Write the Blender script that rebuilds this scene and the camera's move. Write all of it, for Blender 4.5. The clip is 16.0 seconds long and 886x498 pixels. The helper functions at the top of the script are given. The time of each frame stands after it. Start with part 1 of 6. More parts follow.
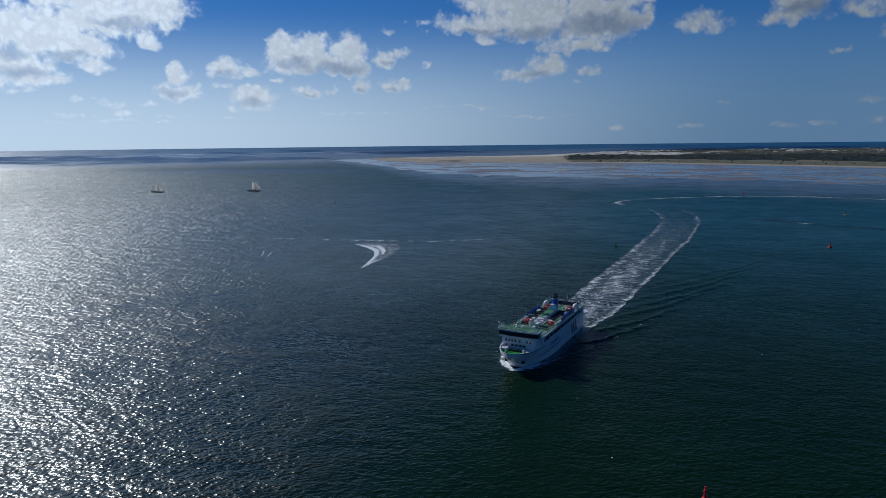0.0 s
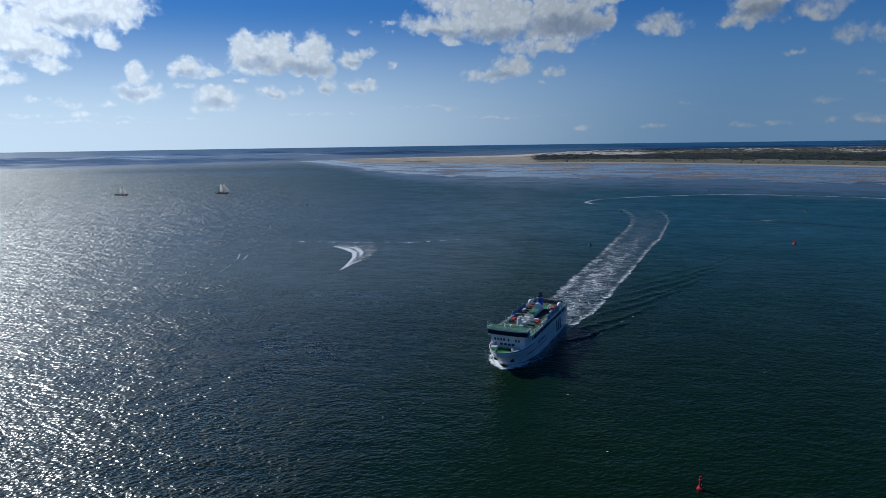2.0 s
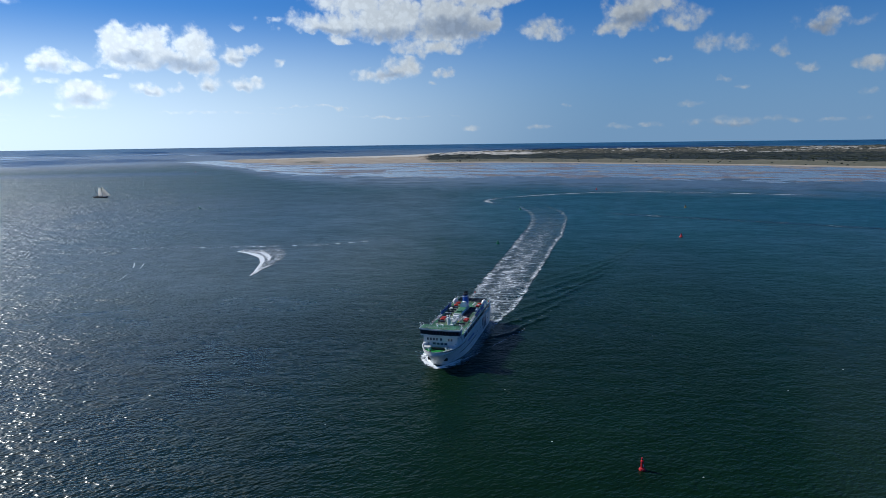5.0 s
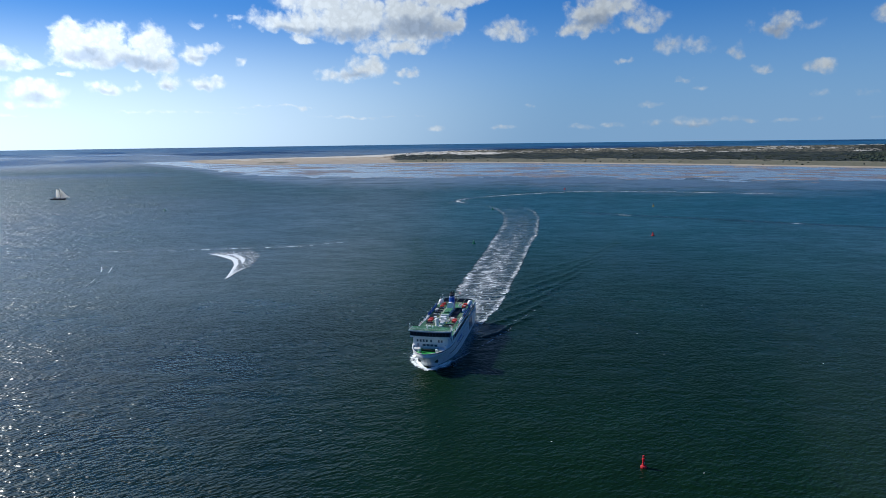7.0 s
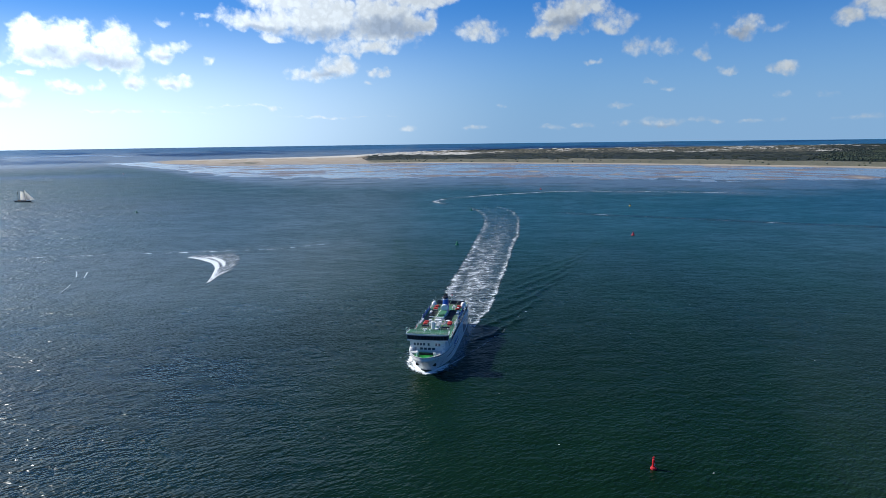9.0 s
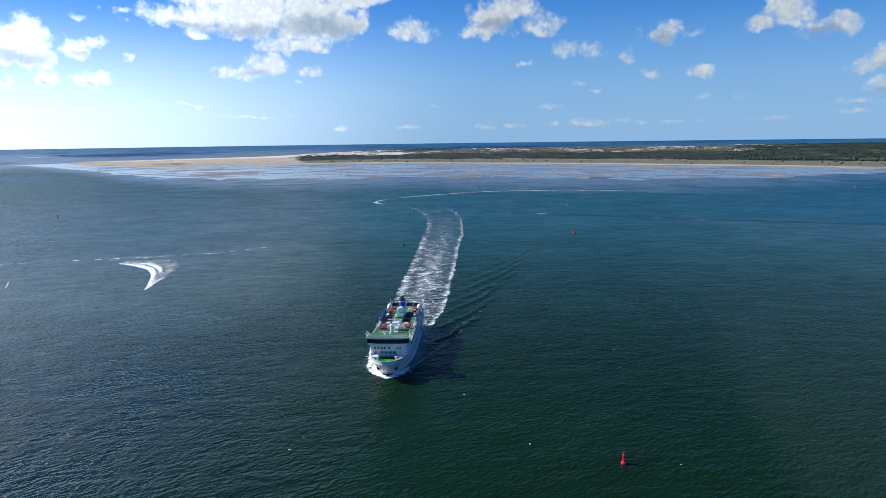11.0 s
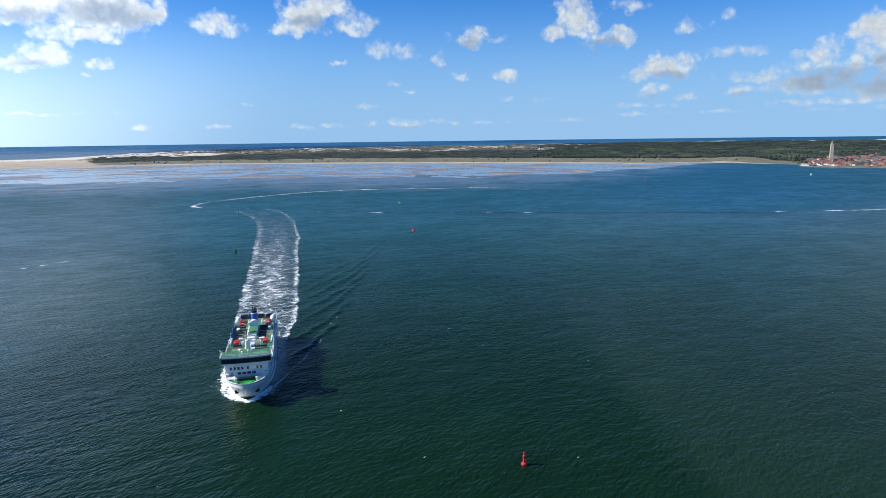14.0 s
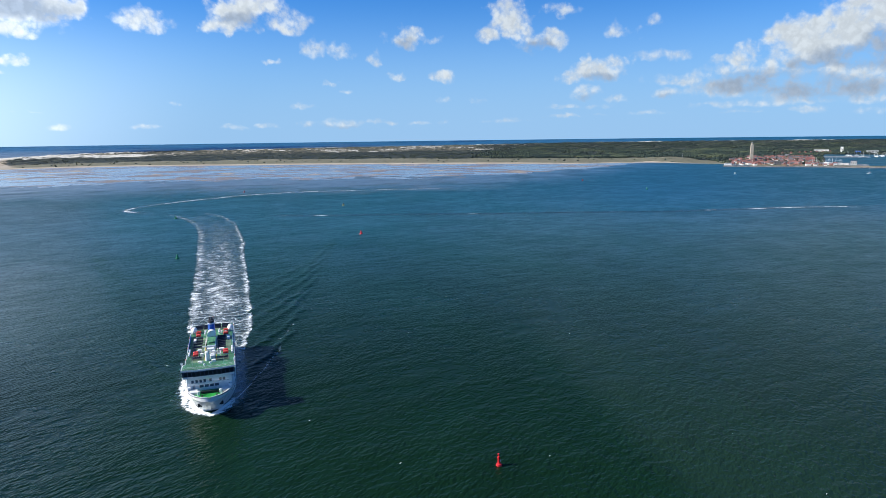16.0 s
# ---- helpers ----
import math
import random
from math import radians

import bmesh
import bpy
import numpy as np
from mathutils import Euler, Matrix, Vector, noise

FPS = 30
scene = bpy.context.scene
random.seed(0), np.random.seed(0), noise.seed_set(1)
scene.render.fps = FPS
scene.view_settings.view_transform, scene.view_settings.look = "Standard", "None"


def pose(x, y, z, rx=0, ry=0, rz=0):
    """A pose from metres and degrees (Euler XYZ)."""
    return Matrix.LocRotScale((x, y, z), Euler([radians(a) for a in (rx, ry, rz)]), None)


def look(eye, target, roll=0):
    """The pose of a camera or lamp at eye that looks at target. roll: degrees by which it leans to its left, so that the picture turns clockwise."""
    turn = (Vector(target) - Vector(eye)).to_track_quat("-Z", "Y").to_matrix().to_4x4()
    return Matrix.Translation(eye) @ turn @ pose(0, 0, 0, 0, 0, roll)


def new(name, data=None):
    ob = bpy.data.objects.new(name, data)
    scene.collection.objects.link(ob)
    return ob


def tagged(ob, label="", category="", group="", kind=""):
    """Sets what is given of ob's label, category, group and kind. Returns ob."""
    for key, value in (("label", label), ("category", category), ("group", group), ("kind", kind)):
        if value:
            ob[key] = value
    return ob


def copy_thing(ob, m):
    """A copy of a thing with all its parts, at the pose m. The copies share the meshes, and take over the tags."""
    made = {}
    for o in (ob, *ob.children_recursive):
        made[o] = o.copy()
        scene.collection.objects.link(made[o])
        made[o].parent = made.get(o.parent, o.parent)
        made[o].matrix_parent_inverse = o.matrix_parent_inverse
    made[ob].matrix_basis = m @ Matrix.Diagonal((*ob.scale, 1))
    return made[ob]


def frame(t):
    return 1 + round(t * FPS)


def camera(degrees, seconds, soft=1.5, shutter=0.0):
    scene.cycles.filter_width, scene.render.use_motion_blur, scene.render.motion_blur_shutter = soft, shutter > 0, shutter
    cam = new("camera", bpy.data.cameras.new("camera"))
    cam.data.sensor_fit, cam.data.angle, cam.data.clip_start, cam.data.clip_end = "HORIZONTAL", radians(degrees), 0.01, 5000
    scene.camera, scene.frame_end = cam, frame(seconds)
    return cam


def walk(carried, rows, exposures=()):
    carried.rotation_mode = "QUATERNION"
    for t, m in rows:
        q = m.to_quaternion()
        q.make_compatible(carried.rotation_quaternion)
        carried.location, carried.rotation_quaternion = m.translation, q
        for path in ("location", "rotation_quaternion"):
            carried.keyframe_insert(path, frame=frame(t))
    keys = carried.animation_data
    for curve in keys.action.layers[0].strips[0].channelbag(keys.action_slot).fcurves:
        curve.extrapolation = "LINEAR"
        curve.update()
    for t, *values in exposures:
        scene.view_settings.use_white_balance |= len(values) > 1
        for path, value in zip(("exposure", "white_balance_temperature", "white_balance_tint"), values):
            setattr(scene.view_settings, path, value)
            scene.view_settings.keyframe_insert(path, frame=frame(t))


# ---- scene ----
cam = camera(70.5, 16.0, soft=0.7)

# seconds, place of the drone, heading, tilt, lean
ROWS = [
    (0.0, 52.9, -252.6, 83.7, 21.25, -9.63, 0.62),
    (0.5, 51.8, -253.5, 84.3, 20.83, -9.59, 0.67),
    (1.0, 49.8, -255.3, 84.2, 20.53, -9.58, 0.71),
    (1.5, 47.9, -256.4, 84.2, 19.91, -9.59, 0.76),
    (2.0, 45.9, -257.4, 84.4, 18.19, -9.63, 0.80),
    (2.5, 43.4, -258.4, 84.6, 15.74, -9.66, 0.79),
    (3.0, 41.2, -259.5, 84.8, 13.51, -9.68, 0.78),
    (3.5, 39.1, -260.3, 84.9, 11.84, -9.73, 0.76),
    (4.0, 36.4, -260.6, 85.0, 10.26, -9.75, 0.75),
    (4.5, 34.2, -261.0, 85.1, 9.24, -9.75, 0.75),
    (7.0, 22.6, -260.3, 85.1, 5.08, -9.78, 0.74),
    (7.5, 20.1, -260.0, 85.2, 4.55, -9.77, 0.74),
    (8.0, 17.9, -259.7, 85.3, 3.91, -9.79, 0.74),
    (8.5, 15.3, -259.0, 85.5, 3.25, -9.79, 0.74),
    (11.0, 3.5, -255.9, 85.8, -3.60, -9.87, 0.73),
    (11.5, 1.0, -253.0, 85.4, -6.06, -9.91, 0.73),
    (12.0, -1.3, -249.3, 84.3, -8.87, -9.93, 0.73),
    (12.5, -3.5, -245.3, 83.6, -11.70, -9.96, 0.73),
    (13.0, -5.6, -242.3, 83.2, -14.61, -9.98, 0.73),
    (13.5, -7.5, -239.7, 83.1, -17.28, -10.01, 0.73),
    (14.0, -9.5, -237.5, 83.1, -20.03, -10.04, 0.72),
    (14.5, -11.8, -235.8, 83.4, -21.97, -10.08, 0.72),
    (15.0, -13.8, -234.6, 83.7, -23.35, -10.08, 0.72),
    (15.5, -15.9, -234.2, 84.4, -24.94, -10.10, 0.72),
    (16.0, -18.3, -235.5, 85.3, -25.76, -10.10, 0.72),
]
walk(cam, [(t, pose(x, y, z, 90 + tilt, lean, yaw)) for t, x, y, z, yaw, tilt, lean in ROWS],
     exposures=[(0.0, -0.8, 5750, 8), (1.5, -0.65, 5800, 8), (3.5, -0.33, 5950, 8), (7.0, 0.15, 6100, 8), (11.0, 0.53, 6250, 8), (16.0, 0.78, 6350, 8)])

# ---- sky and sun ----
SUN_LEFT, SUN_UP = 68.0, 33.0        # degrees left of +y, degrees above the horizon
world = bpy.data.worlds.new("world")
scene.world = world
world.use_nodes = True
wn = world.node_tree.nodes
sky = wn.new("ShaderNodeTexSky")
sky.sky_type = "NISHITA"
sky.sun_disc = False
sky.sun_elevation = radians(SUN_UP)
sky.sun_rotation = radians(-SUN_LEFT)
sky.altitude = 80
sky.air_density = 1.0
sky.dust_density = 0.0
sky.ozone_density = 4.0
wn["Background"].inputs["Strength"].default_value = 0.043
wl = world.node_tree.links
tint = wn.new("ShaderNodeMix")
tint.data_type, tint.blend_type = "RGBA", "MULTIPLY"
tint.inputs[0].default_value = 1.0
wl.new(sky.outputs[0], tint.inputs[6])
tint.inputs[7].default_value = (0.42, 1.14, 1.98, 1)
# pale haze low over the sea
up = wn.new("ShaderNodeSeparateXYZ")
wl.new(wn.new("ShaderNodeTexCoord").outputs["Generated"], up.inputs[0])
low = wn.new("ShaderNodeMapRange")
low.interpolation_type = "SMOOTHERSTEP"
for key, v in zip(("From Min", "From Max", "To Min", "To Max"), (-0.02, 0.26, 0.92, 0.0)):
    low.inputs[key].default_value = v
wl.new(up.outputs["Z"], low.inputs["Value"])
haze = wn.new("ShaderNodeMix")
haze.data_type = "RGBA"
wl.new(low.outputs[0], haze.inputs[0])
wl.new(tint.outputs[2], haze.inputs[6])
haze.inputs[7].default_value = (4.7, 7.6, 11.7, 1)
# the sky is whiter towards the sun
toward = wn.new("ShaderNodeVectorMath")
toward.operation = "DOT_PRODUCT"
wl.new(up.inputs[0].links[0].from_socket, toward.inputs[0])
toward.inputs[1].default_value = (-math.sin(radians(SUN_LEFT)) * math.cos(radians(SUN_UP)), math.cos(radians(SUN_LEFT)) * math.cos(radians(SUN_UP)), math.sin(radians(SUN_UP)))
glow = wn.new("ShaderNodeMapRange")
glow.interpolation_type = "SMOOTHSTEP"
for key, v in zip(("From Min", "From Max", "To Min", "To Max"), (0.22, 1.0, 0.0, 1.0)):
    glow.inputs[key].default_value = v
wl.new(toward.outputs["Value"], glow.inputs["Value"])
aureole = wn.new("ShaderNodeMix")
aureole.data_type, aureole.blend_type = "RGBA", "ADD"
veil = wn.new("ShaderNodeMath")
veil.operation = "MULTIPLY"
thin = wn.new("ShaderNodeMapRange")
thin.interpolation_type = "SMOOTHSTEP"
for key, v in zip(("From Min", "From Max", "To Min", "To Max"), (0.0, 0.20, 1.0, 0.03)):
    thin.inputs[key].default_value = v
wl.new(up.outputs["Z"], thin.inputs["Value"])
wl.new(glow.outputs[0], veil.inputs[0])
wl.new(thin.outputs[0], veil.inputs[1])
wl.new(veil.outputs[0], aureole.inputs[0])
wl.new(haze.outputs[2], aureole.inputs[6])
aureole.inputs[7].default_value = (20.0, 20.6, 19.6, 1)
wl.new(aureole.outputs[2], wn["Background"].inputs["Color"])

sun_data = bpy.data.lights.new("sun", "SUN")
sun_data.energy, sun_data.angle, sun_data.color = 5.0, radians(0.6), (1.0, 0.95, 0.86)
sun = new("sun", sun_data)
sun_dir = Vector((-math.sin(radians(SUN_LEFT)) * math.cos(radians(SUN_UP)),
                  math.cos(radians(SUN_LEFT)) * math.cos(radians(SUN_UP)), math.sin(radians(SUN_UP))))
sun.matrix_world = look(sun_dir * 900, (0, 0, 0))

# ---- materials ----
def nodes_of(name):
    m = bpy.data.materials.new(name)
    m.use_nodes = True
    nt = m.node_tree
    return m, nt, nt.nodes, nt.links, nt.nodes["Principled BSDF"]


def crests(nt, scale, vector, long, turn, detail=2.0, rough=0.55):
    """Noise drawn out into crests: long times their breadth, at an angle from +x."""
    mp = nt.nodes.new("ShaderNodeMapping")
    mp.vector_type = "TEXTURE"
    mp.inputs["Scale"].default_value = (long, 1, 1)
    mp.inputs["Rotation"].default_value = (0, 0, radians(turn))
    nt.links.new(vector, mp.inputs["Vector"])
    return noise_node(nt, scale, detail, rough, mp.outputs[0])


def noise_node(nt, scale, detail=3.0, rough=0.55, vector=None, stretch=None, turn=0.0, dims="3D"):
    n = nt.nodes.new("ShaderNodeTexNoise")
    n.noise_dimensions = dims
    n.inputs["Scale"].default_value = scale
    n.inputs["Detail"].default_value = detail
    n.inputs["Roughness"].default_value = rough
    if vector is not None:
        if stretch is not None:
            mp = nt.nodes.new("ShaderNodeMapping")
            mp.inputs["Scale"].default_value = stretch
            mp.inputs["Rotation"].default_value = (0, 0, radians(turn))
            nt.links.new(vector, mp.inputs["Vector"])
            vector = mp.outputs[0]
        nt.links.new(vector, n.inputs["Vector"])
    return n.outputs["Fac"]


def math_node(nt, op, a, b=None, clamp=False):
    n = nt.nodes.new("ShaderNodeMath")
    n.operation, n.use_clamp = op, clamp
    for i, v in enumerate((a, b)):
        if v is None:
            continue
        if isinstance(v, (int, float)):
            n.inputs[i].default_value = v
        else:
            nt.links.new(v, n.inputs[i])
    return n.outputs[0]


def ramp(nt, fac, lo, hi, a=0.0, b=1.0):
    n = nt.nodes.new("ShaderNodeMapRange")
    n.interpolation_type = "SMOOTHSTEP"
    for k, v in zip(("From Min", "From Max", "To Min", "To Max"), (lo, hi, a, b)):
        n.inputs[k].default_value = v
    nt.links.new(fac, n.inputs["Value"])
    return n.outputs["Result"]


def mix_colour(nt, fac, a, b):
    n = nt.nodes.new("ShaderNodeMix")
    n.data_type = "RGBA"
    if isinstance(fac, (int, float)):
        n.inputs["Factor"].default_value = fac
    else:
        nt.links.new(fac, n.inputs["Factor"])
    for key, v in (("A", a), ("B", b)):
        sock = [s for s in n.inputs if s.name == key and s.type == "RGBA"][0]
        if isinstance(v, tuple):
            sock.default_value = (*v, 1)
        else:
            nt.links.new(v, sock)
    return [s for s in n.outputs if s.type == "RGBA"][0]


def attribute(nt, name):
    n = nt.nodes.new("ShaderNodeAttribute")
    n.attribute_name = name
    return n.outputs["Fac"]


def place_of(nt):
    return nt.nodes.new("ShaderNodeNewGeometry").outputs["Position"]


def bump(nt, height, distance, strength=1.0, below=None):
    n = nt.nodes.new("ShaderNodeBump")
    n.inputs["Distance"].default_value = distance
    n.inputs["Strength"].default_value = strength
    nt.links.new(height, n.inputs["Height"])
    if below is not None:
        nt.links.new(below, n.inputs["Normal"])
    return n.outputs[0]


def paint(name, colour, rough=0.45, grain=2.0, vary=0.12, metal=0.0, streak=0.0):
    """Painted or plain surface with patchy wear at two scales and, on request, streaks that run down."""
    m, nt, nd, ln, bsdf = nodes_of(name)
    co = nt.nodes.new("ShaderNodeTexCoord").outputs["Object"]
    n1, n2 = noise_node(nt, grain, 4, 0.6, co), noise_node(nt, grain * 9, 3, 0.6, co)
    dark = tuple(c * (1 - vary * 2.2) for c in colour)
    lite = tuple(min(c * (1 + vary * 0.6), 1) for c in colour)
    col = mix_colour(nt, ramp(nt, n1, 0.3, 0.7), dark, lite)
    if streak:
        n3 = noise_node(nt, 1.0, 3, 0.6, co, (2.5, 2.5, 0.15))
        col = mix_colour(nt, ramp(nt, n3, 0.56, 0.75, 0, streak), col, (0.20, 0.11, 0.05))
    ln.new(col, bsdf.inputs["Base Color"])
    ln.new(ramp(nt, n2, 0.2, 0.8, rough - 0.1, min(rough + 0.15, 1)), bsdf.inputs["Roughness"])
    bsdf.inputs["Metallic"].default_value = metal
    ln.new(bump(nt, n2, 0.01, 0.3), bsdf.inputs["Normal"])
    return m


WHITE = paint("white_paint", (0.74, 0.74, 0.73), 0.35, 0.3, 0.05, streak=0.12)
HULL_WHITE = paint("hull_paint", (0.70, 0.70, 0.69), 0.32, 0.15, 0.06, streak=0.22)
NAVY = paint("navy_paint", (0.015, 0.022, 0.07), 0.3, 0.8, 0.15)
BLUE = paint("blue_paint", (0.02, 0.10, 0.42), 0.35, 0.6, 0.1)
BLACK = paint("black_paint", (0.015, 0.015, 0.017), 0.5, 1.0, 0.15)
DECK = paint("green_deck", (0.055, 0.20, 0.095), 0.6, 0.35, 0.22)
DECK_WORN = paint("worn_green_deck", (0.13, 0.20, 0.12), 0.7, 0.3, 0.25)
FOREDECK = paint("bright_green_deck", (0.02, 0.30, 0.05), 0.55, 0.5, 0.18)
ORANGE = paint("orange_canvas", (0.60, 0.042, 0.034), 0.6, 1.5, 0.12)
GREY = paint("grey_metal", (0.35, 0.36, 0.36), 0.45, 1.0, 0.12)
SEAT = paint("dark_seat", (0.045, 0.05, 0.075), 0.55, 2.0, 0.2)
BUOY_RED = paint("red_buoy_paint", (0.55, 0.02, 0.025), 0.4, 1.0, 0.15)
BUOY_GREEN = paint("green_buoy_paint", (0.01, 0.20, 0.09), 0.4, 1.0, 0.15)
YELLOW = paint("yellow_paint", (0.72, 0.42, 0.03), 0.4, 1.0, 0.12)
ROOF_RED = paint("red_roof_tile", (0.20, 0.072, 0.064), 0.75, 0.4, 0.25)
ROOF_ORANGE = paint("orange_roof_tile", (0.25, 0.115, 0.10), 0.75, 0.4, 0.22)
ROOF_GREY = paint("slate_roof", (0.10, 0.10, 0.11), 0.65, 0.4, 0.2)
BRICK = paint("house_brick", (0.30, 0.19, 0.14), 0.8, 0.5, 0.2)
PLASTER = paint("white_plaster", (0.72, 0.70, 0.66), 0.7, 0.3, 0.1)
TOWER_BRICK = paint("tower_brick", (0.42, 0.37, 0.30), 0.8, 0.12, 0.16)
TIMBER = paint("tarred_timber", (0.035, 0.028, 0.022), 0.6, 0.7, 0.2)
VARNISH = paint("varnished_spar", (0.28, 0.15, 0.06), 0.4, 1.0, 0.15)
SAILCLOTH = paint("sailcloth", (0.74, 0.71, 0.64), 0.75, 0.4, 0.08)
for cloth in (SAILCLOTH,):
    nt = cloth.node_tree
    through_cloth = nt.nodes.new("ShaderNodeBsdfTranslucent")
    through_cloth.inputs["Color"].default_value = (0.80, 0.76, 0.68, 1)
    blend = nt.nodes.new("ShaderNodeMixShader")
    blend.inputs[0].default_value = 0.5
    nt.links.new(nt.nodes["Principled BSDF"].outputs[0], blend.inputs[1])
    nt.links.new(through_cloth.outputs[0], blend.inputs[2])
    nt.links.new(blend.outputs[0], nt.nodes["Material Output"].inputs["Surface"])
SAIL_BROWN = paint("tanned_sailcloth", (0.42, 0.30, 0.20), 0.75, 0.4, 0.12)
STONE = paint("dike_stone", (0.16, 0.15, 0.14), 0.8, 0.15, 0.3)
CONCRETE = paint("quay_concrete", (0.36, 0.35, 0.33), 0.8, 0.1, 0.2)


def glass(name, colour):
    m, nt, nd, ln, bsdf = nodes_of(name)
    bsdf.inputs["Base Color"].default_value = (*colour, 1)
    bsdf.inputs["Roughness"].default_value = 0.06
    bsdf.inputs["IOR"].default_value = 1.5
    return m


GLASS = glass("dark_window_glass", (0.012, 0.016, 0.022))
PANE = glass("blue_tinted_glass", (0.055, 0.085, 0.120))


def sea_material():
    m, nt, nd, ln, bsdf = nodes_of("sea_water")
    p = place_of(nt)
    turbid, shallow, blue_and_shade, wind, calm = (attribute(nt, k) for k in ("turbid", "shallow", "blue_and_shade", "wind", "calm"))
    big = noise_node(nt, 0.012, 4, 0.6, p, (1, 0.45, 1), 20)
    mid = noise_node(nt, 0.05, 4, 0.6, p, (1, 0.5, 1), 20)
    base = mix_colour(nt, ramp(nt, big, 0.35, 0.7), (0.0034, 0.0145, 0.0064), (0.0046, 0.0195, 0.0088))
    base = mix_colour(nt, ramp(nt, mid, 0.4, 0.75, 0, 0.35), base, (0.0030, 0.0114, 0.0052))
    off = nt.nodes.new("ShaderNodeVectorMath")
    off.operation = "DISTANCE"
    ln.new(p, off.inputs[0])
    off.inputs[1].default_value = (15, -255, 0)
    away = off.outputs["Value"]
    # paler teal with distance from the point above
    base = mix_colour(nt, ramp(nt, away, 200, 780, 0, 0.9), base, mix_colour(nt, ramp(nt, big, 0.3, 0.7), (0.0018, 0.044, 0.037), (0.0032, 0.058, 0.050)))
    base = mix_colour(nt, turbid, base, (0.042, 0.068, 0.060))
    base = mix_colour(nt, shallow, base, (0.105, 0.130, 0.150))
    # bluer water, and a cloud's shadow put into the colour far left
    base = mix_colour(nt, blue_and_shade, base, (0.005, 0.063, 0.120))
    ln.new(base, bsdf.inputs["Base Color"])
    # wind patches, then long crests, chop and ripples
    patch = noise_node(nt, 0.02, 4, 0.6, p, (0.7, 1, 1), -15)
    clump = noise_node(nt, 0.11, 3, 0.6, p, (0.45, 1, 1), 10)
    gust = math_node(nt, "MULTIPLY", ramp(nt, patch, 0.3, 0.75, 0.75, 1.15), ramp(nt, clump, 0.3, 0.7, 0.8, 1.2))
    waves = ((0.10, 1.8, 36, 0.45, 1.0), (0.38, 1.7, 18, 0.46, 0.8), (0.9, 1.7, 32, 0.44, 0.0), (2.3, 1.5, 8, 0.03, 0.0))
    h = None
    for scale, long, turn, amp, out in waves:
        w = math_node(nt, "MULTIPLY", crests(nt, scale, p, long, turn, 1.0), ramp(nt, away, 300, 1000, amp, amp * (1 + out)))
        h = w if h is None else math_node(nt, "ADD", h, w)
    # wind ruffles and lifts IOR for glint, less in cloud shade; calm mirrors the sky
    ior = math_node(nt, "ADD", ramp(nt, away, 170, 900, 1.11, 1.29), math_node(nt, "MULTIPLY", wind, ramp(nt, away, 170, 900, 0.33, 0.14)))
    ior = math_node(nt, "ADD", ior, math_node(nt, "MULTIPLY", calm, 0.45))
    ln.new(ior, bsdf.inputs["IOR"])
    h = math_node(nt, "MULTIPLY", math_node(nt, "MULTIPLY", h, ramp(nt, away, 280, 800, 0.85, 1.3)), ramp(nt, away, 900, 3000, 1.0, 0.5))
    h = math_node(nt, "MULTIPLY", h, math_node(nt, "ADD", 1.0, math_node(nt, "SUBTRACT", math_node(nt, "MULTIPLY", wind, 0.8), math_node(nt, "MULTIPLY", calm, math_node(nt, "ADD", 0.8, math_node(nt, "MULTIPLY", wind, 0.85))))))
    ln.new(bump(nt, math_node(nt, "MULTIPLY", h, gust), 1.0), bsdf.inputs["Normal"])
    rough = math_node(nt, "ADD", ramp(nt, away, 120, 500, 0.26, 0.34), math_node(nt, "MULTIPLY", ramp(nt, away, 500, 1400, 0.0, 0.16), math_node(nt, "SUBTRACT", 1.0, calm)))
    ln.new(math_node(nt, "MULTIPLY", rough, ramp(nt, math_node(nt, "ADD", patch, math_node(nt, "SUBTRACT", clump, 0.5)), 0.25, 0.75, 0.85, 1.15)), bsdf.inputs["Roughness"])
    return m


SEA = sea_material()


